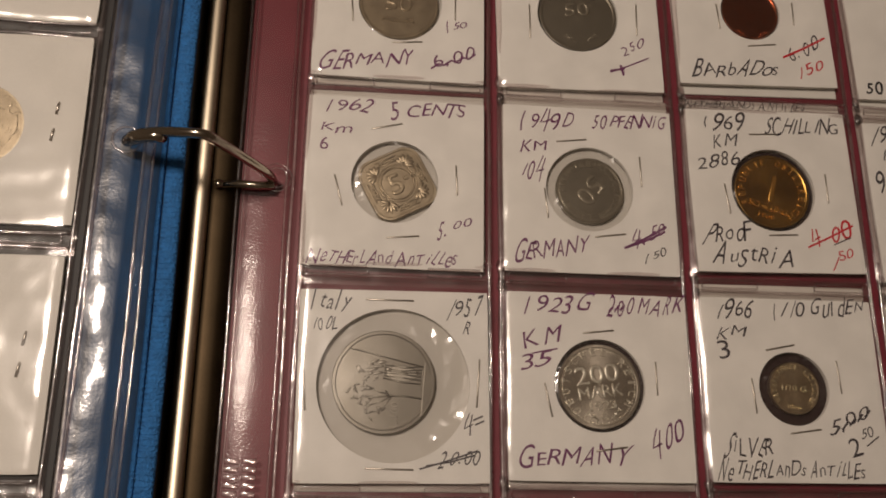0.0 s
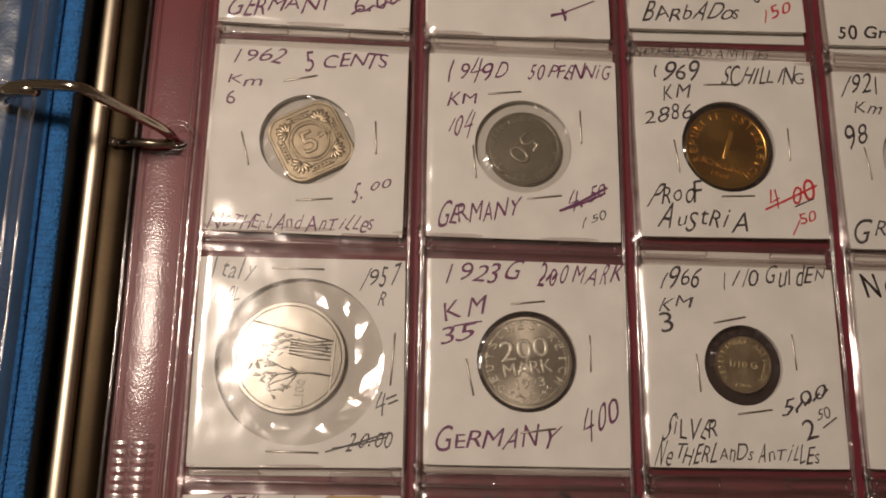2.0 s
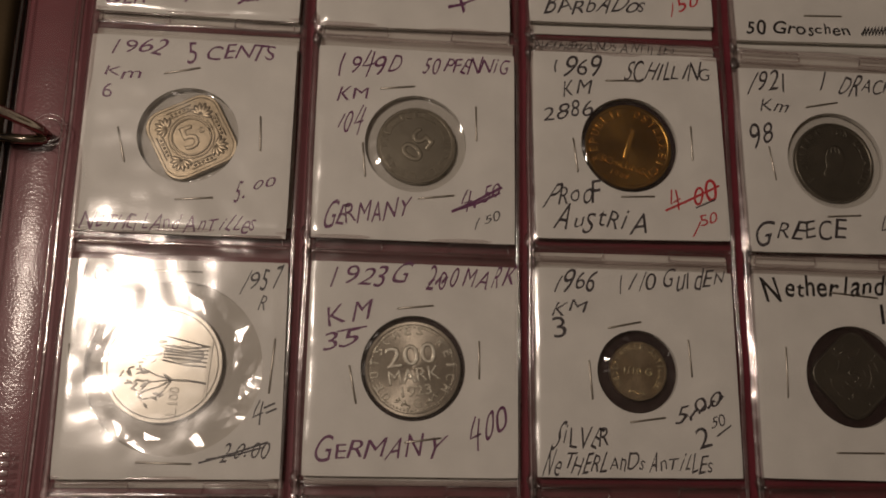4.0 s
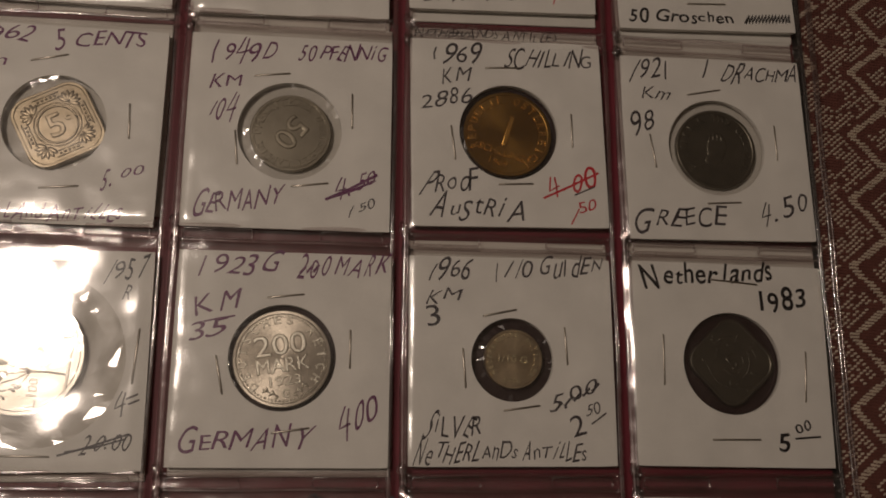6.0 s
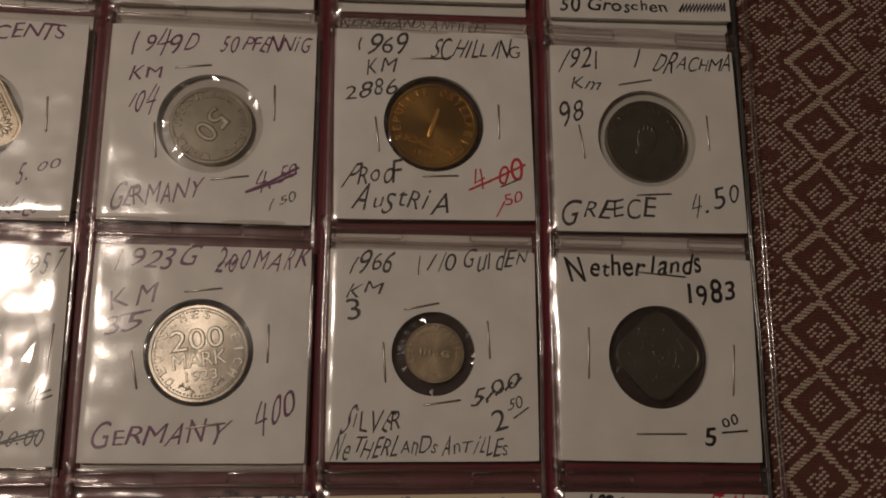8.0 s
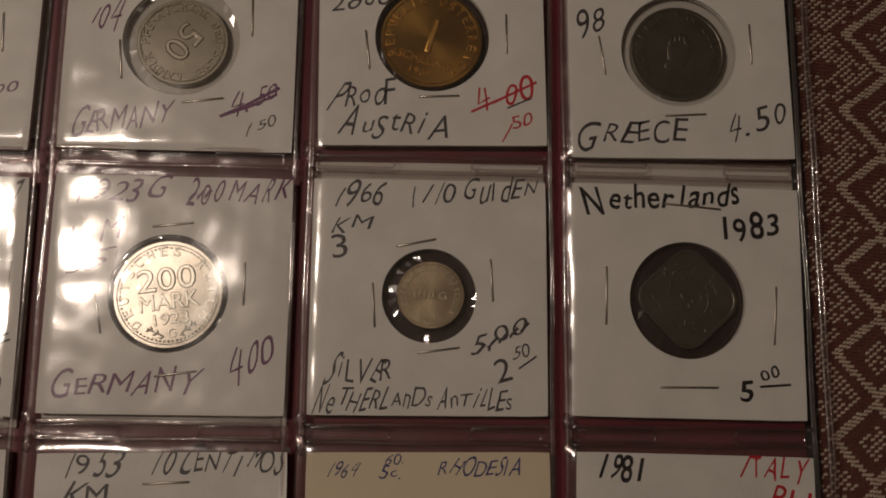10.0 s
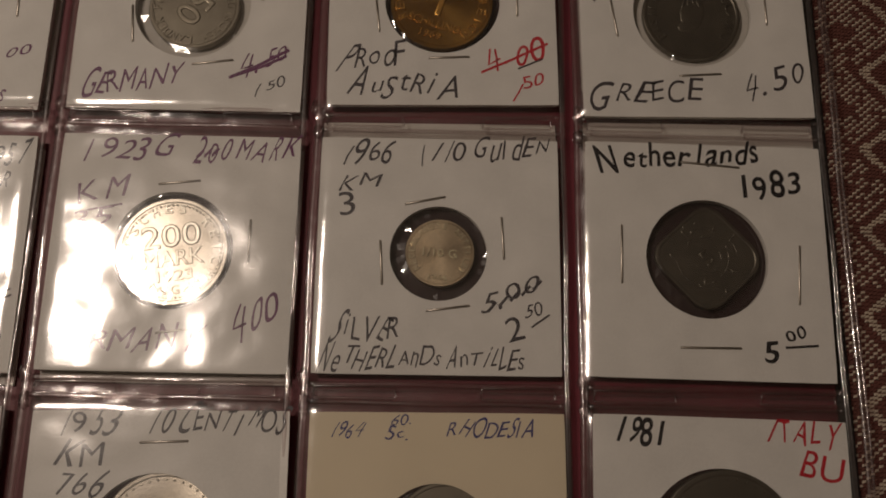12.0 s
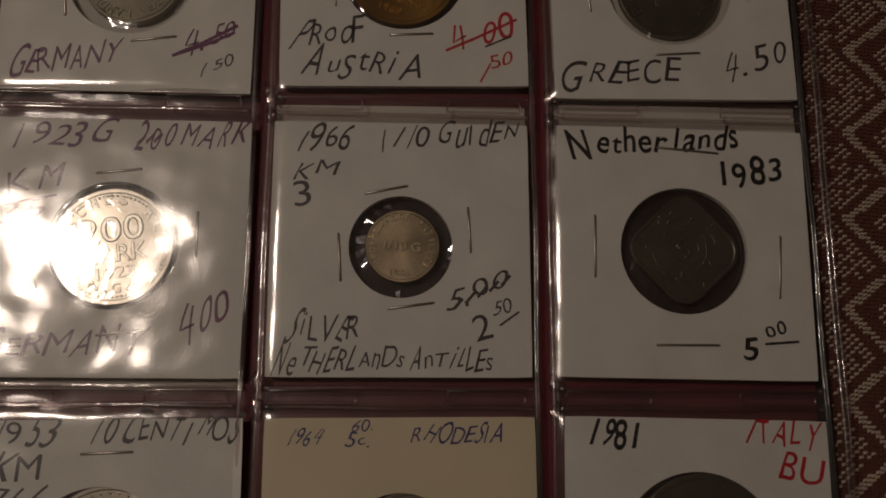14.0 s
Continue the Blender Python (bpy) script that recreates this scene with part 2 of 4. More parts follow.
def glyph(ch, weight):
    """Vertices and faces of one thin letter, one unit of capital height, and its width."""
    key = (ch, weight)
    if key not in GLYPHS and weight < 0.01 and ch in "41":
        pen = 0.10 + 2 * weight
        lines = (((0.32, 1.16), (0.15, 0.70), (0.02, 0.36), (0.30, 0.37), (0.66, 0.42)), ((0.54, 1.04), (0.48, 0.45), (0.44, -0.24))) if ch == "4" else (((0.12, 1.0), (0.07, 0.5), (0.05, 0.0)),)
        vs, fs = [], []
        for line in lines:
            for i, (x, y) in enumerate(line):
                (ax, ay), (bx, by) = line[max(i - 1, 0)], line[min(i + 1, len(line) - 1)]
                d = math.hypot(bx - ax, by - ay)
                k = len(vs)
                vs += [(x - (by - ay) / d * pen / 2, y + (bx - ax) / d * pen / 2), (x + (by - ay) / d * pen / 2, y - (bx - ax) / d * pen / 2)]
                if i:
                    fs.append((k - 2, k - 1, k + 1, k))
        GLYPHS[key] = (vs, fs, 0.66 if ch == "4" else 0.14)
    if key not in GLYPHS:
        cu = bpy.data.curves.new("letter", "FONT")
        cu.body, cu.offset, cu.resolution_u = ch, weight, 4
        ob = bpy.data.objects.new("letter", cu)
        scene.collection.objects.link(ob)
        dg = bpy.context.evaluated_depsgraph_get()
        dg.update()
        me = bpy.data.meshes.new_from_object(ob.evaluated_get(dg))
        vs = [(v.co.x / 0.70, v.co.y / 0.70) for v in me.vertices]
        fs = [tuple(p.vertices) for p in me.polygons]
        x0 = min([v[0] for v in vs], default=0)
        w = max([v[0] for v in vs], default=0.35) - x0
        wide = 1.5 if ch == "/" else 1.0
        w *= wide
        GLYPHS[key] = ([((x - x0) * wide, y) for x, y in vs], fs, w)
        bpy.data.objects.remove(ob)
        bpy.data.meshes.remove(me)
        bpy.data.curves.remove(cu)
    return GLYPHS[key]


def word_mesh(text, width, height, rng, slant=0.30, wild=1.5, z=0.04, weight=-0.009):
    """Letters side by side within a width, each a little askew; millimetres."""
    bm = bmesh.new()
    items = []
    x, initial = 0.0, len(text) > 4
    for ch in text:
        if ch == " ":
            x += 0.36
            initial = True
            continue
        vs, fs, w = glyph(ch, weight)
        x += 0.18 if wild > 0 and ch in "1Iil" else 0.0
        items.append((x, vs, fs, w, initial and wild > 0))
        x += w + (0.13 if wild == 0 else rng.uniform(0.11, 0.20) + (0.20 if ch in "1Iil." else 0.06 if ch == "V" else 0.0))
        x += 0.12 if initial and wild > 0 else 0.0
        initial = False
    sx = width / max(x - 0.13, 0.05) if len(text) > 1 or text not in "1." else height
    for x, vs, fs, w, first in items:
        turn, grow, drop = rng.gauss(0, 0.055) * wild, (1.22 if first else 1.0) + rng.gauss(0, 0.09) * wild, rng.gauss(0, 0.045) * wild
        lean = slant + rng.gauss(0, 0.07) * wild
        made = []
        thin = 1 + rng.gauss(0, 0.07) * wild
        p1, p2, p3 = rng.uniform(0, 6.3), rng.uniform(0, 6.3), rng.uniform(0, 6.3)
        for vx, vy in vs:
            px, py = (vx - w / 2) * thin, (vy - 0.4) * grow
            px += wild * (0.018 * math.sin(4.2 * vy + p1) + 0.010 * math.sin(7.0 * vy + 3 * vx + p3))
            py += wild * (0.020 * math.sin(4.6 * vx + p2) + 0.010 * math.sin(8.0 * vx + p3))
            px, py = px * math.cos(turn) - py * math.sin(turn), px * math.sin(turn) + py * math.cos(turn)
            py += 0.4 + drop
            made.append(bm.verts.new((((x + w / 2 + px) * sx + py * lean * height) * MM, py * height * MM, z * MM)))
        for f in fs:
            bm.faces.new([made[i] for i in f])
    return bm


def stroke_mesh(points, width, z=0.06):
    """A pen stroke of some width along points, in millimetres."""
    bm = bmesh.new()
    pairs = []
    for i, p in enumerate(points):
        a, b = Vector(points[max(i - 1, 0)]), Vector(points[min(i + 1, len(points) - 1)])
        d = (b - a).normalized()
        n = Vector((-d.y, d.x)) * width / 2
        pairs.append([bm.verts.new(((p[0] + s * n.x) * MM, (p[1] + s * n.y) * MM, (z + 0.0004 * i) * MM)) for s in (1, -1)])
    for a, b in zip(pairs, pairs[1:]):
        bm.faces.new((a[0], a[1], b[1], b[0]))
    return bm


# ---- coins ----
def coin_outline(shape, r, corner=4.5):
    """Radius by angle of a round coin, or of a square one with round corners."""
    def radius(a):
        if shape == "round":
            return r
        c, s = abs(math.cos(a)), abs(math.sin(a))
        if c < s:
            c, s = s, c
        k = r - corner
        if r / c * s <= k:
            return r / c
        b = k * (c + s)
        return b + math.sqrt(max(b * b - 2 * k * k + corner * corner, 0))
    return radius


def coin(label, x, y, turn, r, mat, shape="round", z=-0.42, thick=1.6, beads=0, legend="", numerals=(), extra=None, seed=1, arc=(218, 256)):
    """A coin with a raised rim, and its lettering in relief as parts."""
    rng = random.Random(seed)
    ob = root("coin", place(x, y, z, turn), label, "coin", "coins in the album")
    rad = coin_outline(shape, r)
    n = 96
    bm = bmesh.new()
    rings = []
    for k, h in ((0.985, -thick), (1, -thick + 0.12), (1, -0.12), (0.985, 0), (0.935, 0), (0.915, -0.13), (0.6, -0.11), (0.3, -0.09)):
        rings.append([bm.verts.new((rad(a) * k * math.cos(a) * MM, rad(a) * k * math.sin(a) * MM, h * MM)) for a in [2 * math.pi * i / n for i in range(n)]])
    for a, b in zip(rings, rings[1:]):
        for i in range(n):
            bm.faces.new((a[i], a[(i + 1) % n], b[(i + 1) % n], b[i]))
    bm.faces.new(rings[0][::-1])
    bm.faces.new(rings[-1])
    disc = part("disc", bm, mat, ob)
    for i in range(beads):
        a = 2 * math.pi * i / beads
        q = rad(a) * 0.87
        bead = bmesh.new()
        bmesh.ops.create_icosphere(bead, subdivisions=1, radius=0.30 * MM)
        part("bead", bead, frosted(mat), disc, m=place(q * math.cos(a), q * math.sin(a), -0.10), smooth=True)
    if legend:
        q, size = r * 0.735, r * 0.19
        for i, ch in enumerate(legend):
            if ch == " ":
                continue
            a = math.radians(arc[0] - arc[1] * i / (len(legend) - 1))
            letter = relief_mesh(ch, size * 0.72, size, 0.24)
            part("letter", letter, frosted(mat), disc, m=place(q * math.cos(a), q * math.sin(a), -0.13, math.degrees(a) - 90) @ place(-size * 0.36, -size * 0.1))
    for text, tx, ty, w, h in numerals:
        part("numeral", relief_mesh(text, w, h, 0.26), frosted(mat), disc, m=place(tx - w / 2, ty - h / 2, -0.14))
    if extra:
        extra(disc, frosted(mat), rng)
    return ob


def relief_mesh(text, width, height, lift):
    """Raised lettering with rounded shoulders, from the built-in font."""
    cu = bpy.data.curves.new("relief", "FONT")
    cu.body, cu.resolution_u, cu.offset = text, 3, -0.012
    cu.extrude, cu.bevel_depth, cu.bevel_resolution = 0.01, 0.035, 1
    ob = bpy.data.objects.new("relief", cu)
    scene.collection.objects.link(ob)
    dg = bpy.context.evaluated_depsgraph_get()
    dg.update()
    me = bpy.data.meshes.new_from_object(ob.evaluated_get(dg))
    bm = bmesh.new()
    bm.from_mesh(me)
    bpy.data.objects.remove(ob)
    bpy.data.meshes.remove(me)
    bpy.data.curves.remove(cu)
    lows = [min(v.co[k] for v in bm.verts) for k in range(3)]
    spans = [max(max(v.co[k] for v in bm.verts) - lows[k], 1e-6) for k in range(3)]
    wide = min(width, width * 0.45 if text in "1I" else width)
    for v in bm.verts:
        v.co = Vector(((width - wide) / 2 + (v.co.x - lows[0]) / spans[0] * wide, (v.co.y - lows[1]) / spans[1] * height, ((v.co.z - lows[2]) / spans[2] * 2 - 1) * lift)) * MM
    return bm


# ---- coin holders ----
def window_mesh(hole, coin_r, cx, cy, seed, wrinkle):
    """Clear film over a hole, drawn tight over the coin and puckered into flat facets round it."""
    rng = random.Random(seed)
    gap = hole - coin_r
    count = 40 if gap > 4 else 56
    cuts, a = [], rng.uniform(0, 0.3)
    while a < 2 * math.pi - 0.06:
        cuts.append(a)
        a += 2 * math.pi / count * rng.uniform(0.45, 1.6)
    dip = gap * min(1.0, 0.55 + wrinkle)
    bm = bmesh.new()
    steps = (0.22, 0.5, 0.78) if gap > 4 else (0.5,)
    rings = [[] for _ in range(len(steps) + 2)]
    for a in cuts:
        x0, y0 = cx + coin_r * math.cos(a), cy + coin_r * math.sin(a)
        x1, y1 = hole * math.cos(a), hole * math.sin(a)
        rings[0].append(bm.verts.new((x0 * MM, y0 * MM, -0.22 * MM)))
        for ring, step in zip(rings[1:], steps):
            u = step + rng.uniform(-0.11, 0.11)
            z = -0.34 - dip * math.sin(math.pi * u) * rng.uniform(0.02, 0.19)
            ring.append(bm.verts.new(((x0 + (x1 - x0) * u) * MM, (y0 + (y1 - y0) * u) * MM, max(-1.2, z) * MM)))
        rings[-1].append(bm.verts.new((x1 * MM, y1 * MM, -0.47 * MM)))
    n = len(cuts)
    for a, b in zip(rings, rings[1:]):
        for i in range(n):
            j = (i + 1) % n
            bm.faces.new((a[i], b[i], b[j]))
            bm.faces.new((a[i], b[j], a[j]))
    bm.faces.new(rings[0])
    return bm


def staple(parent, x0, y0, x1, y1):
    d = Vector((x1 - x0, y1 - y0)).normalized()
    pts = [(x0, y0, -0.35), (x0 + d.x * 0.05, y0 + d.y * 0.05, 0.02), (x0 + d.x * 0.3, y0 + d.y * 0.3, 0.16),
           (x1 - d.x * 0.3, y1 - d.y * 0.3, 0.16), (x1 - d.x * 0.05, y1 - d.y * 0.05, 0.02), (x1, y1, -0.35)]
    part("staple", tube(pts, 0.24, 8, 0.6), STEEL, parent, smooth=True)


SEED = [10]


def holder(label, x, y, turn, hole, staples, words, card=CARD, pen=PURPLE, coin_r=10.0, coin_at=(0, 0), wrinkle=0.25, half=25.2, group="coin holders in the album", z=0.0, strokes=()):
    """A stapled two-inch card holder: two plies, film window, staples and pen writing."""
    SEED[0] += 1
    ob = root("coin_holder", place(x, y, z, turn), label, "coin holder", group)
    face = part("front_ply", ply(half, hole, -0.5, 0.0), card, ob)
    part("back_ply", ply(half - 0.15, hole, -1.5, -0.9), card, ob)
    part("window", window_mesh(hole + 0.3, coin_r, *coin_at, SEED[0], wrinkle), WINDOW, ob, "crinkled clear film")
    for s in staples:
        staple(ob, *s)
    for i, (text, x0, y0, x1, y1, h, *ink) in enumerate(words):
        rng = random.Random(SEED[0] * 100 + i)
        a = math.degrees(math.atan2(y1 - y0, x1 - x0))
        mat = ink[0] if ink else pen
        weight = 0.014 if mat is BLACK_INK else 0.0 if mat is RED_INK else -0.003
        part("writing", word_mesh(text, math.hypot(x1 - x0, y1 - y0), h * 1.08, rng, weight=weight, wild=1.3 if mat is BLACK_INK else 1.6, slant=0.10 if mat is BLACK_INK else 0.18 if mat is RED_INK else 0.2 if len(text) == 1 else 0.36), mat, face, m=place(x0, y0, 0, a))
    for w, mat, pts in strokes:
        part("pen_stroke", stroke_mesh(pts, w), mat, face)
    return ob


def scribble(x0, y0, x1, y1, amp, n):
    """A crossing-out: a zigzag from one point to another."""
    return [(x0 + (x1 - x0) * i / n + (0.5 if i % 2 else -0.5) * amp * 0.4, y0 + (y1 - y0) * i / n + (amp if i % 2 else -amp) * 0.5) for i in range(n + 1)]


def back_card(x, y, turn, hole, hx=0.0, hy=0.0, label="greyed blank card behind a coin holder, edge showing"):
    ob = root("backing_card", place(x, y, -2.35, turn), label, "card", "cards behind the coin holders")
    if hole:
        part("card", ply(25.2, hole, -0.7, 0.0, hx, hy), OLD_CARD, ob)
        # added disc, built as a coin; its near-black colour stands for shade in the hole
        coin("dark disc added behind a coin's hole to stand for shade", x + hx, y + hy, 0, hole - 0.1, DEEP, z=-2.5, thick=0.5)
    else:
        part("card", box(-25.2, 25.2, -25.2, 25.2, -0.7, 0.0, 0.15, 1), OLD_CARD, ob)
    return ob


# ---- the room ----
def slab(name, x0, x1, y0, y1, z0, z1, mat, label):
    ob = new(name, mesh_of(box(x0, x1, y0, y1, z0, z1), name, mat))
    return tagged(ob, label, kind="structure")


slab("floor", -2000, 2000, -2000, 2000, -800, -750, WOOD, "dark wooden floor of the room")
slab("ceiling", -2000, 2000, -2000, 2000, 1750, 1800, WALL, "plain painted ceiling of the room")
slab("wall_north", -2000, 2000, 2000, 2100, -750, 1750, WALL, "plain beige painted wall")
slab("wall_south", -2000, 2000, -2100, -2000, -750, 1750, WALL, "plain beige painted wall")
slab("wall_east", 2000, 2100, -2000, 2000, -750, 1750, WALL, "plain beige painted wall")
slab("wall_west", -2100, -2000, -2000, 2000, -750, 1750, WALL, "plain beige painted wall")


def build_table():
    ob = root("table", place(-100, 50, -750), "dark wooden table under a woven cloth", "table")
    part("tabletop", box(-600, 600, -400, 400, 715, 743, 4, 2), WOOD, ob)
    for sx in (-1, 1):
        for sy in (-1, 1):
            part("leg", box(sx * 540 - 25, sx * 540 + 25, sy * 340 - 25, sy * 340 + 25, 0, 715, 4, 2), WOOD, ob)


build_table()


CLOTH_X, CLOTH_Y = 0.0, 0.0


def cloth_is_pale(i, j, x, y):
    """Woven motif: columns of outlined diamonds, with dotted fields between them."""
    wide, high = 30.0, 18.8
    u = (x - CLOTH_X + wide / 2) % wide - wide / 2
    v = (y - CLOTH_Y + high / 2) % high - high / 2
    d = abs(u) / 10.8 + abs(v) / 9.6
    if d < 1.0:
        return d > 0.77 or (d < 0.42 and (i + j) % 2 == 0 and (i * 5 + j * 3) % 7 != 0)
    if d < 1.22:
        return False
    p, q = wide / 2 - abs(u), high / 2 - abs(v)
    if p / 4.4 + q / 2.8 < 1.0:
        return False
    return (i + j) % 2 == 0 and (i * 7 + j * 13 + (i * j) % 5) % 6 != 0


def build_cloth():
    ob = root("tablecloth", place(0, 0, -4.6), "brown woven tablecloth with pale zigzag and diamond motifs", "tablecloth")
    part("ground_weave", box(-680, 480, -330, 430, -2.6, -0.5, 0.4, 1), BROWN_YARN, ob)
    verts, faces, slots = [], [], []
    step = 0.85
    x0, y0, nx, ny = -33.0, -122.0, 85, 230
    rng = random.Random(3)
    for i in range(nx):
        for j in range(ny):
            pale = cloth_is_pale(i, j, x0 + i * step, y0 + j * step)
            x, y = x0 + (i + 0.5 + rng.uniform(-0.1, 0.1)) * step, y0 + (j + 0.5 + rng.uniform(-0.1, 0.1)) * step
            hz = (0.14 if pale else 0.0) + rng.uniform(-0.05, 0.05)
            w, h = step * (0.56 if pale else 0.54), step * (0.50 if pale else 0.54)
            k = len(verts)
            for dx, dy, dz in ((-w, -h, -0.45), (w, -h * 0.5, -0.45), (w, h, -0.45), (-w, h * 0.5, -0.45), (-w * 0.45, -h * 0.5, 0), (w * 0.45, -h * 0.1, 0), (w * 0.45, h * 0.5, 0), (-w * 0.45, h * 0.1, 0)):
                verts.append(((x + dx) * MM, (y + dy) * MM, (hz + dz) * MM))
            faces += [(k + 4, k + 5, k + 6, k + 7), (k, k + 1, k + 5, k + 4), (k + 1, k + 2, k + 6, k + 5), (k + 2, k + 3, k + 7, k + 6), (k + 3, k, k + 4, k + 7)]
            slots += [1 if pale else 0] * 5
    me = bpy.data.meshes.new("stitches")
    me.from_pydata(verts, [], faces)
    me.materials.append(BROWN_YARN)
    me.materials.append(PALE_YARN)
    me.polygons.foreach_set("material_index", slots)
    st = new("stitches", me)
    st.parent = ob
    st.matrix_basis = place(74.8, 70.0, 0, -5.5)
    tagged(st, "brown and pale woven stitches", kind="stuff")


build_cloth()

# ---- the binder ----
COLS = (-168.0, -113.0, -57.8, -2.0, 54.0)
ROWS_Y = (-61.0, -3.4, 54.4, 110.8, 168.0)


def build_binder():
    ob = root("ring_binder", place(-190, 25, -4.5), "open ring binder with maroon and blue leaves and metal rings", "binder")

    def inner(bm):
        bmesh.ops.translate(bm, verts=bm.verts[:], vec=Vector((190, -25, 4.5)) * MM)
        return bm

    part("maroon_leaf", inner(box(-186.5, 51.8, -120, 168, -4.1, -3.15, 0.2, 1)), MAROON, ob, "maroon leaf under the clear page")
    part("turned_block", inner(box(-420, -197.7, -125, 172, -9.0, 9.2, 0.3, 1)), BLACK, ob, "thick dark block of turned leaves")
    part("lower_leaf", inner(box(-186.5, 55.2, -121, 169, -4.4, -4.15, 0.05, 1)), BLACK, ob, "dark leaf under the maroon one")
    slope = sheet(-420, -198.0, -124, 171, 60, 4, lambda x, y: 10.0 + 8.4 * min(1.0, max(0.0, (-202.0 - x) / 14.0)))
    part("blue_leaf", inner(slope), BLUE, ob, "blue leaf under the clear page", smooth=True)
    hem = tube([(-199.2 + 0.25 * math.sin(y * 0.05), y, 9.9 + 0.13 * math.sin(y * 4.6)) for y in np.linspace(-124, 171, 1500)], 2.4, 10, 0.45)
    part("cloth_hem", inner(hem), BLUE_CLOTH, ob, "blue woven cloth hem", smooth=True)
    hem2 = tube([(-202.3 + 0.3 * math.sin(y * 0.04 + 1), y, 10.6) for y in np.linspace(-124, 171, 60)], 0.7, 8)
    part("cloth_hem", inner(hem2), BLUE_CLOTH, ob, "blue woven cloth hem", smooth=True)
    ys = np.linspace(-122, 170, 30)
    for name, prof, mat, tag in (("spine_edge", [(-197.6, -9.0), (-197.0, -3.0), (-196.6, 0.2), (-196.0, 1.1), (-195.0, 1.55), (-194.0, 1.7), (-193.0, 1.6), (-192.4, 1.2), (-192.0, 0.3), (-191.9, -3.0)], GILT, "bright rolled brass edge"),
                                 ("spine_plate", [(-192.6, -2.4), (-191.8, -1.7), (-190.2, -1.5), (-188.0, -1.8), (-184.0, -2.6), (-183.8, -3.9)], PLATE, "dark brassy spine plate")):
        strip = bmesh.new()
        rows = [[strip.verts.new((x * MM, y * MM, z * MM)) for x, z in prof] for y in ys]
        for a, b in zip(rows, rows[1:]):
            for k in range(len(prof) - 1):
                strip.faces.new((a[k], b[k], b[k + 1], a[k + 1]))
        bmesh.ops.recalc_face_normals(strip, faces=strip.faces[:])
        part(name, inner(strip), mat, ob, tag, smooth=True)
    arc = [(-210.6, 79.6, 14), (-210.4, 79.8, 18), (-209.4, 80.2, 21.5), (-207.6, 80.7, 23.6), (-205, 80.9, 25.0), (-201, 80.7, 26.6), (-197, 80.2, 28.2), (-193, 79.7, 29.4), (-190.6, 79.4, 29.9),
           (-189.0, 79.3, 29.4), (-187.6, 79.3, 27.6), (-184, 79.4, 20.8), (-180, 79.5, 13.2), (-177, 79.5, 7.4), (-175.4, 79.4, 3.4), (-174.8, 79.3, -2.6)]
    part("ring", inner(tube(arc, 1.3, 14)), CHROME, ob, "bent nickel-plated ring", smooth=True)
    sleeve = [(-208.4, 80.0, 22.2), (-206.0, 80.2, 24.0), (-203.0, 80.0, 25.2), (-199.4, 79.6, 26.6)]
    part("ring_hook", inner(tube(sleeve, 1.55, 14)), CHROME, ob, "interlocking hook of the ring", smooth=True)
    back = [(-174.4, 78.6, -2.2), (-175.5, 77.6, 0.9), (-179, 77.2, 1.6), (-184, 77.6, 0.9), (-188, 77.8, -0.8), (-190, 78, -1.6)]
    part("ring", inner(tube(back, 1.2, 12)), CHROME, ob, "nickel-plated ring base", smooth=True)
    knob = bmesh.new()
    bmesh.ops.create_uvsphere(knob, u_segments=14, v_segments=8, radius=1.4 * MM)
    bmesh.ops.translate(knob, verts=knob.verts[:], vec=Vector((-189.6, 77.8, -0.4)) * MM)
    part("rivet", inner(knob), CHROME, ob, smooth=True)


build_binder()


def pocket_height(x0, x1, y0, y1, seed, lift=0.75, base=-0.55):
    rng = random.Random(seed)
    p = [rng.uniform(0, 6.3) for _ in range(6)]
    def height(x, y):
        ex = min(x - x0, x1 - x) / 3.6
        ey = min(y - y0, y1 - y) / 3.0
        edge = min(1.0, ex) * min(1.0, ey)
        edge = math.sin(edge * math.pi / 2)
        w = 0.16 * math.sin(x * 0.16 + p[0] + 0.6 * math.sin(y * 0.07 + p[1])) + 0.12 * math.sin(y * 0.13 + p[2]) + 0.05 * math.sin(0.33 * x + 0.21 * y + p[3])
        return base + (lift - base + w) * edge
    return height


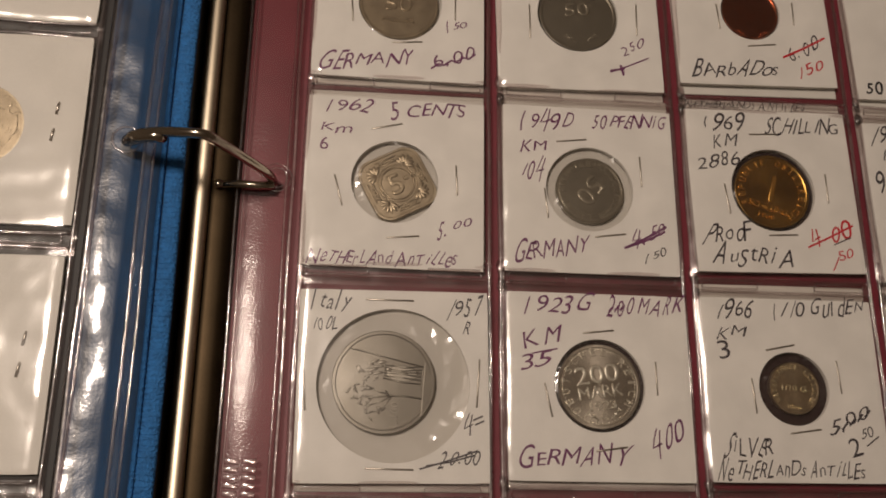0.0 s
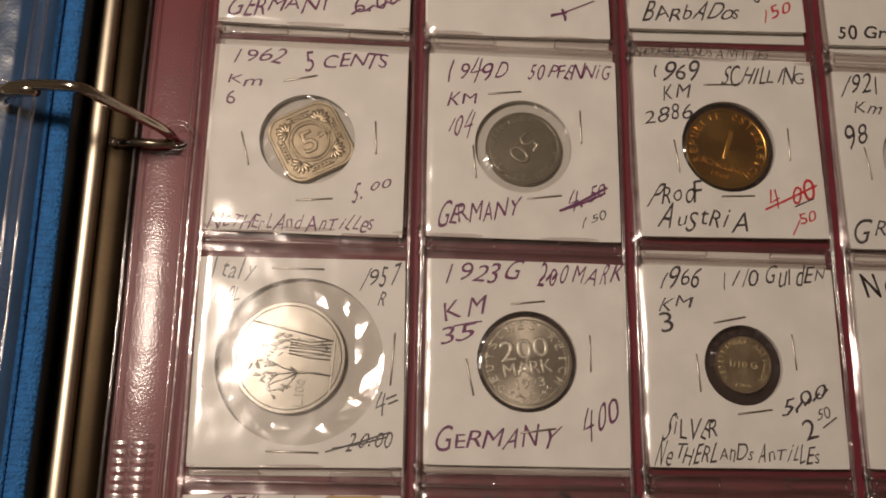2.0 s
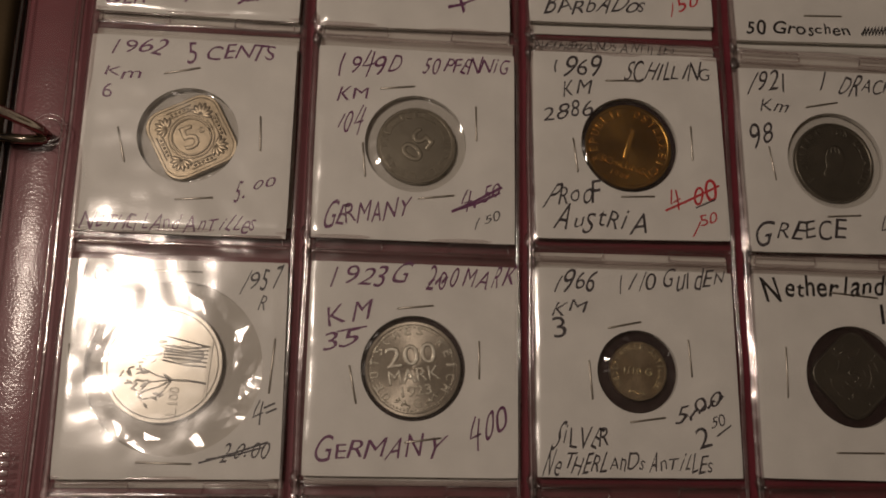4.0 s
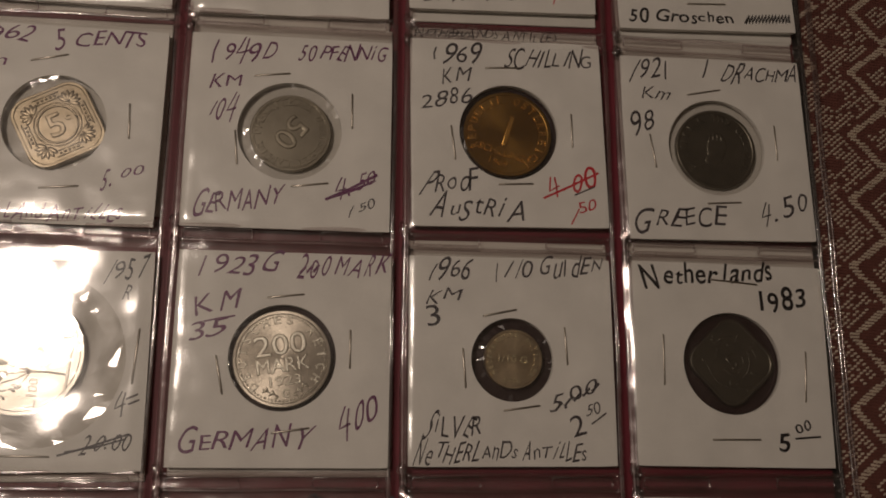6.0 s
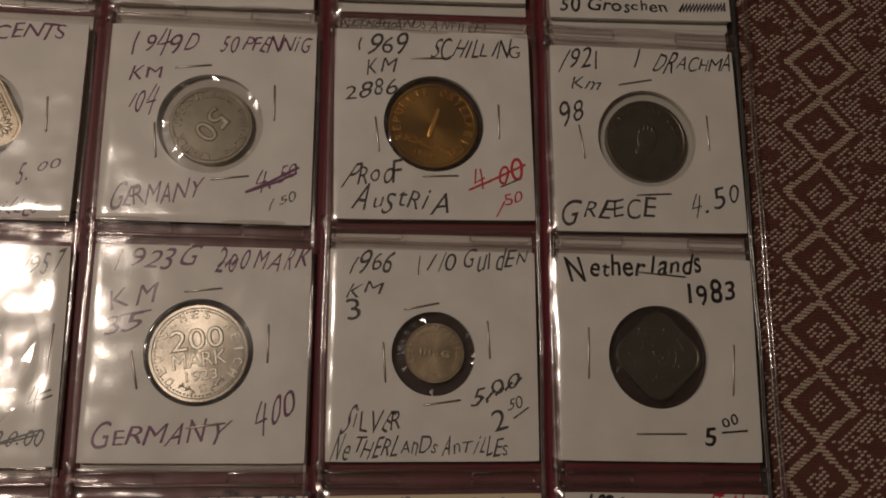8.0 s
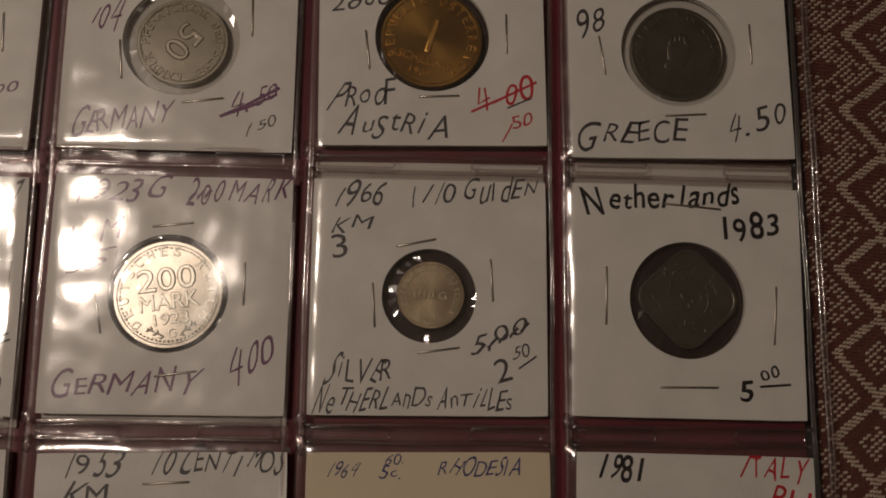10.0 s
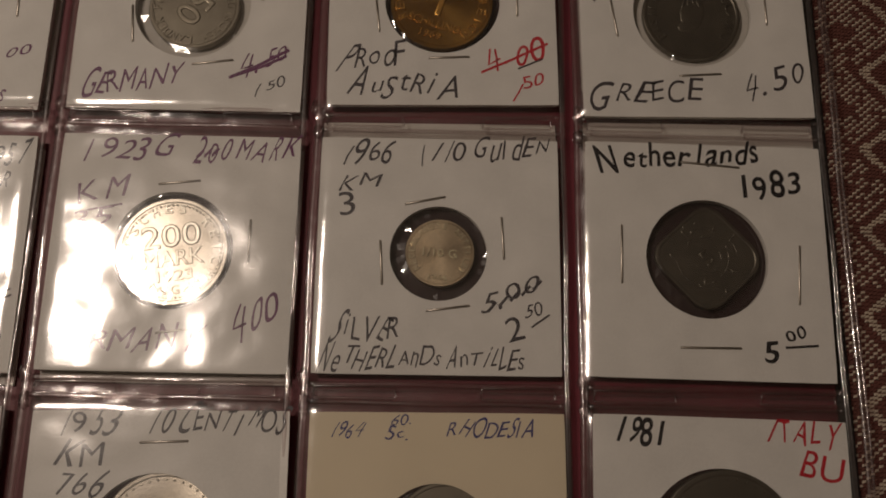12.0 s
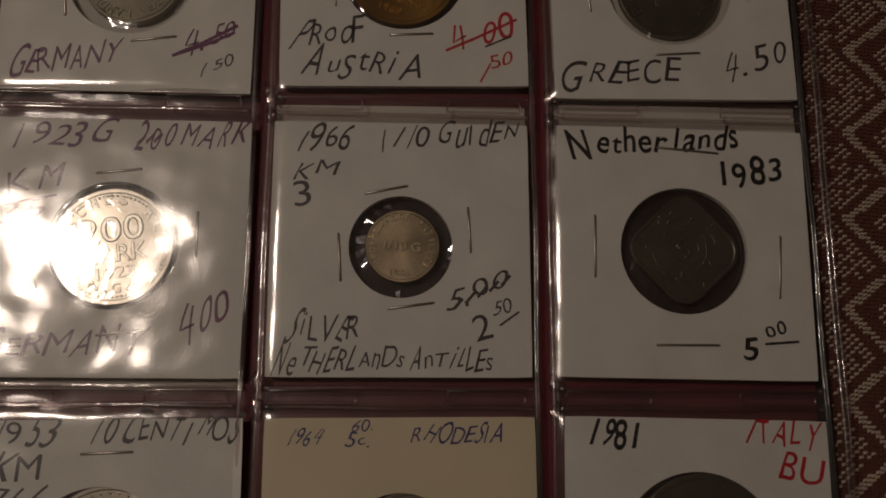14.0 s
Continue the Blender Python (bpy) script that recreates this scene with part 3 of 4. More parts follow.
def build_page(name, label, cols, rows, z):
    """A clear vinyl page: pockets, welded seams and a binding margin with a punched hole."""
    ob = root(name, place(0, 0, z), label, "album page")
    seed = 40
    for a, b in zip(cols, cols[1:]):
        for c, d in zip(rows, rows[1:]):
            seed += 1
            part("pocket", sheet(a + 0.8, b - 0.8, c + 0.5, d - 0.5, 44, 46, pocket_height(a + 0.8, b - 0.8, c + 0.5, d - 0.5, seed)), POCKET, ob, "wavy clear vinyl pocket", smooth=True)
    rng = random.Random(8)
    for x in cols:
        for dx, r in ((-1.6, 0.6), (1.7, 1.0)):
            pts = [(x + dx + 0.12 * math.sin(y * 0.11 + dx), y, -0.35 + 0.18 * math.sin(y * 0.17 + 2 * dx)) for y in np.linspace(rows[0], rows[-1], 110)]
            part("seam", tube(pts, r, 10, 0.5), WELD, ob, "shiny welded seam", smooth=True)
    for x in cols[1:-1]:
        for y in rows[1:-1]:
            for dy in (-2.4, 3.0):
                bm = bmesh.new()
                bmesh.ops.create_icosphere(bm, subdivisions=2, radius=1.25 * MM)
                for v in bm.verts:
                    v.co *= 1 + rng.uniform(-0.3, 0.3)
                bmesh.ops.scale(bm, verts=bm.verts[:], vec=(0.9, 1.5, 0.55))
                part("weld_knot", bm, WELD, ob, "crumpled shiny weld", smooth=True, m=place(x + 1.6 + rng.uniform(-0.4, 0.4), y + dy, -0.1))
    for y in rows[1:-1]:
        for a, b in zip(cols, cols[1:]):
            band = sheet(a + 1.0, b - 1.0, y - 3.6, y + 1.5, 40, 6, lambda x, v: -0.8 + 0.10 * math.sin(x * 0.35 + a) + 0.08 * math.sin(v * 1.3 + x * 0.1))
            part("seal_band", band, MILKY, ob, "milky welded band between pockets", smooth=True)
            for dy, r in ((-1.4, 0.5), (2.2, 0.6)):
                k = 0.35 * math.sin(a)
                pts = [(x, y + dy + k + 0.1 * math.sin(x * 0.2 + dy), -0.25 + 0.22 * math.sin(x * 0.21 + dy * 2 + a)) for x in np.linspace(a + 2.2, b - 2.2, 36)]
                part("pocket_lip", tube(pts, r, 10, 0.45), WELD, ob, "shiny pocket lip", smooth=True)
    for a, b in zip(cols, cols[1:]):
        for y in rows[1:-1]:
            for x0, x1 in ((a + 3.5, a + 20.0), (b - 19.0, b - 4.0)):
                loop = [(x0, y - 0.6, 0.05), (x0 + 0.4, y + 1.4, 0.2), (x1 - 0.4, y + 1.5, 0.2), (x1, y - 0.5, 0.05), (x1 - 0.6, y - 0.9, 0.05), (x0 + 0.6, y - 0.9, 0.05), (x0, y - 0.6, 0.05)]
                part("weld_tab", tube(loop, 0.3, 8, 0.7), WELD, ob, "pressed weld outline", smooth=True)
    return ob


page = build_page("album_page", "clear vinyl coin page with square pockets", COLS, ROWS_Y, 0)
MARGIN = sheet(-184.2, -169.5, -118, 168, 26, 220, lambda x, y: -0.9 + 0.9 * max(0.0, math.sin(math.pi * (x + 184.2) / 14.7)) ** 0.7 + 0.12 * math.sin(y * 0.06))
part("binding_margin", MARGIN, GRAINY, page, "grained clear binding margin", smooth=True)
for ex, er in ((-184.4, 0.5), (-182.6, 0.35), (-171.2, 0.4)):
    part("seam", tube([(ex + 0.15 * math.sin(y * 0.06), y, -0.6 + 0.15 * math.sin(y * 0.15)) for y in np.linspace(-118, 168, 110)], er, 8), WELD, page, "shiny welded seam", smooth=True)
for r in (2.9, 4.0):
    part("hole_rim", tube([(-174.0 + r * math.cos(a), 80.3 + r * math.sin(a), 0.25) for a in np.linspace(0, 2 * math.pi, 40)], 0.22, 6), WELD, page, "punched hole rim", smooth=True)
for i in range(9):
    for sx in (-180.5, -176.0):
        part("embossed_bar", box(sx - 1.8, sx + 1.8, 4 - 2.0 * i - 0.7, 4 - 2.0 * i + 0.7, -0.1, 0.3, 0.2, 2), WELD, page, "embossed bar in clear vinyl", smooth=True)

left = build_page("album_page", "clear vinyl coin page on the stack of turned leaves", (-330.0, -272.0, -217.5), (-60.0, -4.2, 53.4, 109.6, 167.0), 22.2)


def left_fall(x):
    """How far the turned page's margin bends down towards the spine."""
    return -0.9 - 0.10 * (x + 216.5) - 4.6 * max(0.0, (x + 207.4) / 3.8) ** 1.6


LEFT_MARGIN = sheet(-216.5, -203.6, -118, 168, 26, 220, lambda x, y: left_fall(x) + 0.7 * max(0.0, math.sin(math.pi * (x + 216.5) / 12.9)) ** 0.7 + 0.35 * math.sin(y * 0.09 + x * 0.1))
part("binding_margin", LEFT_MARGIN, CLOUDY, left, "clear binding margin", smooth=True)
for ex, er in ((-215.0, 0.5), (-205.4, 0.55), (-203.7, 0.45)):
    part("seam", tube([(ex + 0.2 * math.sin(y * 0.06), y, 0.3 + left_fall(ex) + 0.2 * math.sin(y * 0.15)) for y in np.linspace(-118, 168, 110)], er, 8), WELD, left, "shiny welded seam", smooth=True)
part("hole_rim", tube([(-209.6 + 3.4 * math.cos(a), 80.6 + 3.4 * math.sin(a), -1.2 - 0.35 * math.cos(a)) for a in np.linspace(0, 2 * math.pi, 40)], 0.35, 8), WELD, left, "punched hole rim", smooth=True)
part("black_strip", box(-330, -217.0, -60, 167, -2.0, -1.7), BLACK, left, "black strip behind the cards")

# ---- coin holders and coins, row by row ----
G = GRAPHITE
HOLDERS = (
    dict(label="white card holder with a square nickel coin, purple writing", x=-141.4, y=80.9, turn=-0.4, hole=12.2, coin_r=10.2, coin_at=(0.8, -0.3), wrinkle=0.32,
         staples=((-7.0, 15.6, 1.6, 17.7), (-16.8, 1.1, -14.4, -7.8), (17.2, 5.8, 17.7, -3.2), (-1.8, -16.6, 7.2, -15.7)),
         words=(("1962", -21.0, 20.0, -7.7, 20.9, 3.7), ("5 CENTS", -1.8, 19.5, 19.5, 20.9, 3.7), ("Km", -21.4, 14.0, -13.3, 13.8, 3.2), ("6", -21.5, 8.2, -19.2, 8.4, 3.4),
                ("5.", 11.7, -16.4, 15.2, -15.4, 4.2), ("00", 16.6, -13.4, 21.8, -11.8, 2.0), ("NeTHErLAnd AnTiLLes", -23.2, -24.6, 17.3, -23.8, 3.8))),
    dict(label="white card holder with a wide window and steel coin, dark writing", x=-140.3, y=24.2, turn=0.6, hole=20.2, coin_r=13.7, coin_at=(-2.6, 0.7), wrinkle=0.55, pen=G,
         staples=((-7.7, 22.6, 5.1, 22.5), (-23.7, 5.1, -22.8, -7.0), (22.8, 6.9, 21.9, -5.8), (-7.0, -21.5, 5.3, -21.8)),
         words=(("Italy", -23.1, 19.7, -12.2, 19.9, 4.4), ("100L", -21.9, 14.1, -15.3, 14.9, 2.8), ("1957", 13.3, 17.6, 23.3, 18.9, 5.2), ("R", 18.4, 13.8, 20.2, 13.8, 3.1),
                ("4=", 18.4, -12.9, 24.1, -10.7, 3.2), ("20.00", 11.5, -20.8, 22.5, -20.4, 3.4)),
         strokes=((0.45, G, ((6.9, -21.6), (14, -19.6), (22.2, -16.9))), (0.4, G, ((8.5, -20.8), (15, -19.8), (21.5, -18.0))))),
    dict(label="white card holder with a grey coin, purple writing, price crossed out", x=-85.4, y=81.5, turn=0.0, hole=12.8, coin_r=10.0, coin_at=(0.2, -0.3), wrinkle=0.8,
         staples=((-9.3, 14.2, -0.5, 15.3), (-13.3, -0.4, -12.4, -9.3), (15.2, 10.7, 15.4, 1.4), (1.0, -14.4, 9.9, -13.2)),
         words=(("1949D", -20.9, 17.9, -4.5, 19.1, 4.4), ("50 PFENNiG", 1.0, 19.1, 23.5, 20.1, 3.8), ("KM", -20.1, 10.0, -12.6, 11.2, 3.6), ("104", -20.8, 1.8, -13.7, 2.7, 4.7),
                ("GERMANY", -22.3, -22.5, -2.2, -19.6, 4.6), ("4.50", 11.7, -17.0, 21.7, -13.0, 4.2), ("1", 14.4, -21.9, 14.9, -21.9, 2.9, G), ("50", 17.7, -20.1, 21.5, -18.9, 2.1, G)),
         strokes=((0.7, PURPLE, ((9.3, -17.4), (15, -14.6), (22.0, -10.5))), (0.6, PURPLE, ((10.3, -17.0), (16, -14.8), (21.5, -12.0))))),
    dict(label="white card holder with a bright aluminium coin, purple writing", x=-84.8, y=25.3, turn=-0.1, hole=12.5, coin_r=11.4, coin_at=(-0.1, -0.2), wrinkle=0.15,
         staples=((-4.1, 14.1, 4.5, 15.1), (-15.2, 0.2, -13.3, -8.7), (15.7, 6.8, 15.8, -2.3), (-1.7, -17.4, 6.9, -16.2)),
         words=(("1923G", -21.3, 19.0, -2.6, 20.4, 4.6), ("200 MARK", 2.5, 19.2, 23.6, 20.4, 4.2), ("KM", -20.7, 9.4, -10.9, 11.4, 4.2), ("35", -22.0, 3.2, -13.7, 5.0, 4.5),
                ("GERMANY", -22.8, -21.8, 6.5, -20.4, 4.4), ("400", 13.8, -18.5, 22.3, -14.6, 5.4)),
         strokes=((0.4, PURPLE, ((-18.4, 8.1), (-15, 8.9), (-11.3, 9.6))), (0.7, PURPLE, scribble(3.6, 21.0, 7.5, 21.6, 1.6, 5)))),
    dict(label="white card holder with a brass coin, dark writing and red price", x=-30.0, y=84.0, turn=1.2, hole=12.8, coin_r=11.5, coin_at=(-0.2, -0.3), wrinkle=0.3, pen=G,
         staples=((-5.5, 17.5, 3.5, 17.8), (-14.9, 1.4, -14.0, -7.7), (16.7, 5.5, 16.6, -3.8), (-3.0, -14.1, 5.9, -13.8)),
         words=(("1969", -20.3, 18.0, -7.0, 19.1, 4.9), ("SCHILLING", -0.7, 18.1, 22.7, 18.9, 4.2), ("KM", -17.5, 12.6, -9.7, 13.6, 3.5), ("2886", -22.5, 5.4, -9.6, 7.7, 4.0),
                ("PRooF", -22.8, -16.4, -8.5, -15.3, 4.6), ("AuStRiA", -21.3, -23.2, 3.0, -23.0, 4.9), ("4.00", 9.9, -17.0, 22.6, -13.9, 4.7, RED_INK), ("1", 15.0, -23.4, 15.6, -23.4, 3.4, RED_INK),
                ("50", 17.7, -21.4, 21.9, -20.4, 2.4, RED_INK)),
         strokes=((0.55, RED_INK, ((8.4, -17.5), (15, -14.5), (23.2, -10.5))), (0.4, G, ((16.5, -16.6), (22.0, -14.2))))),
    dict(label="white card holder with a toned silver coin, dark writing", x=-29.9, y=25.7, turn=0.2, hole=10.1, coin_r=7.25, coin_at=(0.3, 0.2), wrinkle=0.42, pen=G,
         staples=((-7.1, 10.5, 1.3, 12.2), (-12.1, 2.5, -11.5, -6.9), (13.1, 8.0, 13.6, -1.1), (-2.3, -12.2, 6.5, -11.0)),
         words=(("1966", -21.1, 19.2, -10.2, 19.9, 4.2), ("1/10 GuldEN", -4.6, 19.7, 22.8, 21.5, 4.2), ("KM", -21.3, 13.4, -13.2, 13.5, 3.4), ("3", -21.4, 7.6, -18.0, 7.6, 4.4),
                ("SiLVER", -21.8, -18.1, -7.9, -17.9, 4.4), ("NeTHERLAnDs AnTiLLEs", -24.1, -23.9, 17.4, -23.4, 3.8), ("5.00", 9.2, -12.9, 20.6, -7.5, 3.2), ("2", 14.8, -18.8, 17.6, -17.9, 4.2),
                ("50", 17.8, -13.5, 21.5, -12.2, 2.4)),
         strokes=((0.6, G, scribble(10.5, -11.5, 21.0, -6.2, 1.4, 9)), (0.4, G, ((19.1, -15.3), (22.9, -12.6))))),
    dict(label="white card holder with a dark zinc coin, dark writing", x=25.9, y=82.5, turn=0.9, hole=13.2, coin_r=11.0, coin_at=(0.0, -0.3), wrinkle=0.1, pen=G,
         staples=((-6.9, 14.6, 2.3, 16.3), (-18.2, 3.2, -17.0, -6.0), (16.6, 6.6, 16.6, -3.0), (-3.8, -15.5, 5.5, -15.0)),
         words=(("1921", -23.1, 18.6, -11.7, 19.5, 5.0), ("1", -3.0, 19.6, -2.0, 19.7, 4.6), ("DRACHMA", 2.7, 19.5, 24.4, 19.0, 4.3), ("Km", -20.0, 12.8, -12.2, 13.0, 3.5), ("98", -23.0, 3.0, -17.0, 4.4, 5.2),
                ("GREECE", -24.0, -22.4, 0.6, -20.9, 4.8), ("4.50", 9.9, -20.9, 23.7, -17.1, 4.9))),
    dict(label="white card holder with a dark square coin, bold black writing", x=26.0, y=25.7, turn=-0.7, hole=12.7, coin_r=10.0, coin_at=(0.2, 0.3), wrinkle=0.06, pen=BLACK_INK,
         staples=((-4.8, 21.1, 7.8, 20.2), (-17.7, 6.7, -17.9, -5.8), (19.5, 3.4, 18.6, -9.2), (-6.2, -18.8, 6.2, -18.6)),
         words=(("Netherlands", -22.2, 19.2, 12.3, 21.6, 4.6), ("1983", 7.6, 13.2, 20.6, 14.8, 4.8), ("5", 10.8, -21.5, 14.4, -21.2, 4.6), ("00", 15.6, -17.1, 19.7, -16.1, 2.3)),
         strokes=((0.5, BLACK_INK, ((15.1, -18.2), (21.9, -17.6))),)),
    dict(label="white card holder with a nickel coin, purple writing", x=-141.1, y=137.8, turn=-0.3, hole=12.4, coin_r=11.8, coin_at=(-0.4, 0.2), wrinkle=0.1,
         staples=((-2.0, -13.4, 6.8, -12.5), (-14.5, 2.0, -13.8, -7.0), (16.5, 4.0, 16.5, -4.5)),
         words=(("GERMANY", -23.2, -23.0, 4.0, -20.6, 4.8), ("1", 13.4, -8.7, 14.0, -8.6, 3.4), ("50", 16.0, -8.0, 20.2, -6.6, 2.2), ("6.00", 10.6, -20.9, 22.8, -16.9, 3.8)),
         strokes=((0.6, PURPLE, scribble(9.8, -20.5, 22.5, -16.0, 1.2, 7)),)),
    dict(label="white card holder with a dark nickel coin, purple writing", x=-87.0, y=138.0, turn=1.4, hole=12.5, coin_r=12.0, coin_at=(0.2, 0.2), wrinkle=0.1,
         staples=((-14.9, 2.8, -15.1, -8.7), (18.6, 4.4, 18.1, -6.2)),
         words=(("2", 13.3, -13.6, 15.3, -13.2, 3.1), ("50", 15.7, -12.0, 19.9, -10.2, 2.5)),
         strokes=((0.45, PURPLE, ((8.9, -19.0), (15, -16.6), (21.2, -13.8))), (0.8, PURPLE, ((8.9, -18.6), (13.5, -17.6), (13.0, -20.0), (12.2, -16.5))))),
    dict(label="white card holder with a copper coin, dark writing and red price", x=-31.6, y=143.1, turn=1.8, hole=9.6, coin_r=9.3, coin_at=(0.2, 0.4), wrinkle=0.1, pen=G,
         staples=((-10.9, 2.3, -10.6, -6.1), (-2.2, -11.9, 7.0, -11.0), (14.2, 4.0, 13.8, -4.0)),
         words=(("BARbADos", -21.6, -23.0, 6.1, -22.0, 4.6), ("6.00", 11.0, -16.3, 21.0, -12.5, 4.0), ("1", 12.9, -22.0, 13.6, -22.0, 3.7, RED_INK), ("50", 15.8, -20.8, 21.6, -19.0, 3.2, RED_INK)),
         strokes=((0.7, RED_INK, ((8.7, -15.4), (15, -12.5), (23.4, -8.1))),)),
    dict(label="white card holder with bold black writing, price scribbled out", x=25.2, y=141.4, turn=2.0, hole=11.5, coin_r=10.8, coin_at=(0, 0), wrinkle=0.1, pen=BLACK_INK,
         staples=((-5.5, -17.5, 5.5, -17.3),),
         words=(("50 Groschen", -22.4, -23.0, 7.3, -22.7, 3.0),),
         strokes=((0.8, BLACK_INK, scribble(11.2, -21.6, 24.0, -21.0, 2.4, 26)),)),
    dict(label="white card holder with an aluminium coin, dark writing", x=-83.4, y=-32.6, turn=0.8, hole=13.2, coin_r=12.0, coin_at=(1.6, 1.6), wrinkle=0.15, pen=G,
         staples=((-3.8, 19.0, 5.6, 19.3),),
         words=(("1953", -20.4, 20.5, -8.5, 21.3, 4.2), ("10 CENTiMOS", -2.5, 21.2, 24.0, 20.8, 4.4), ("KM", -19.9, 14.8, -10.9, 14.8, 4.0), ("766", -19.5, 8.8, -10.5, 8.8, 4.4))),
    dict(label="white card holder with an aluminium coin, purple writing", x=-140.0, y=-32.4, turn=0.4, hole=12.4, coin_r=11.0, coin_at=(0.4, 0.2), wrinkle=0.15,
         staples=((-4.5, 15.6, 4.4, 16.2),), words=(("1954", -20.5, 19.8, -8.8, 20.6, 4.2), ("10 CENTS", -2.0, 20.2, 19.0, 20.6, 4.0))),
    dict(label="cream card holder with a small coin, blue writing", x=-29.3, y=-32.1, turn=0.5, hole=11.6, coin_r=10.4, coin_at=(1.8, 1.8), wrinkle=0.1, card=CREAM, pen=BLUE_INK,
         staples=(), words=(("1964", -21.2, 20.4, -14.9, 20.6, 2.5), ("60.", -9.4, 22.6, -5.0, 22.6, 2.0), ("5c.", -10.3, 19.9, -5.1, 19.9, 2.2), ("RHODESIA", 1.6, 20.4, 19.0, 20.6, 3.0))),
    dict(label="white card holder with a dark coin, black and red writing", x=26.1, y=-32.1, turn=-1.0, hole=15.4, coin_r=14.0, coin_at=(1.4, 1.2), wrinkle=0.1, pen=BLACK_INK,
         staples=(), words=(("1981", -21.3, 19.6, -11.1, 19.6, 4.6), ("ITALY", 8.6, 20.6, 23.2, 20.2, 4.2, RED_INK), ("BU", 15.3, 14.4, 23.6, 13.8, 4.2, RED_INK))),
)
for spec in HOLDERS:
    made = holder(**spec)
    if "purple writing" in spec["label"] and spec["y"] < 0:
        tape = sheet(8.0, 20.5, 21.6, 25.1, 10, 4, lambda x, y: 0.08 + 0.03 * math.sin(x))
        part("tape", tape, TAPE, made, "yellowed bit of sticky tape")

BACKS = [back_card(*args) for args in ((-29.8, 88.2, 1.2, 13.4, -0.2, -4.4), (25.8, 89.6, 1.2, 0), (26.4, 31.4, 0.3, 13.4, -0.3, -5.5), (-85.2, 85.9, 0.3, 0), (-29.8, 30.2, 0.6, 13.0, 0.0, -4.4), (-84.4, 23.3, -0.1, 13.4, -0.4, 2.0),
             (-140.8, 84.0, 0.4, 0), (-139.8, 22.2, 0.3, 0), (-86.5, 136.0, 0.8, 0), (-141.0, 136.2, 0.0, 0), (-31, 140.6, 1.6, 0), (25.4, 139.6, 1.2, 0))]

# old crossed-out writing on the card that stands out behind the brass coin's holder
part("writing", word_mesh("NETHERLANDS ANTILLES", 38, 2.6, random.Random(77), z=0.05), G, BACKS[0], m=place(-24, 22.6))
part("pen_stroke", stroke_mesh(scribble(-24, 23.4, -9, 23.8, 1.3, 14), 0.35), G, BACKS[0])


# relief of single coins
def blob(ob, mat, x, y, turn, length, width, height=0.22, z=-0.13):
    """A flattened swelling of a coin's relief."""
    bm = bmesh.new()
    bmesh.ops.create_uvsphere(bm, u_segments=10, v_segments=6, radius=1.0)
    bmesh.ops.scale(bm, verts=bm.verts[:], vec=Vector((length / 2, width / 2, height)) * MM)
    part("relief_swelling", bm, mat, ob, m=place(x, y, z, turn), smooth=True)


def five_cents(ob, mat, rng):
    part("small_letter", relief_mesh("c", 1.3, 1.7, 0.24), mat, ob, m=place(2.1, -0.2, -0.13))
    for r, w in ((4.7, 0.3), (5.5, 0.2)):
        part("relief_ring", tube([(r * math.cos(a), r * math.sin(a), -0.12) for a in np.linspace(0, 2 * math.pi, 48)], w, 6), mat, ob, smooth=True)
    for k in range(4):
        a = math.pi / 4 + k * math.pi / 2
        x0, y0 = 6.2 * math.cos(a), 6.2 * math.sin(a)
        for f in range(-3, 4):
            b = a + f * 0.47
            reach = 1.75 - 0.10 * abs(f)
            blob(ob, mat, x0 + reach * math.cos(b), y0 + reach * math.sin(b), math.degrees(b), 3.0, 1.15, 0.22)
        c = k * math.pi / 2
        for q in (6.35, 7.75):
            line = [(q * math.cos(c) - s * math.sin(c), q * math.sin(c) + s * math.cos(c), -0.12) for s in (-3.2, 0, 3.2)]
            part("relief_line", tube(line, 0.16, 6), mat, ob, smooth=True)
        for s in range(-2, 3):
            blob(ob, mat, 7.05 * math.cos(c) - s * 1.05 * math.sin(c), 7.05 * math.sin(c) + s * 1.05 * math.cos(c), 0, 0.75, 0.75, 0.32)


def rim_ring(ob, mat, rng):
    part("relief_ring", tube([(9.1 * math.cos(a), 9.1 * math.sin(a), -0.12) for a in np.linspace(0, 2 * math.pi, 48)], 0.2, 6), mat, ob, smooth=True)


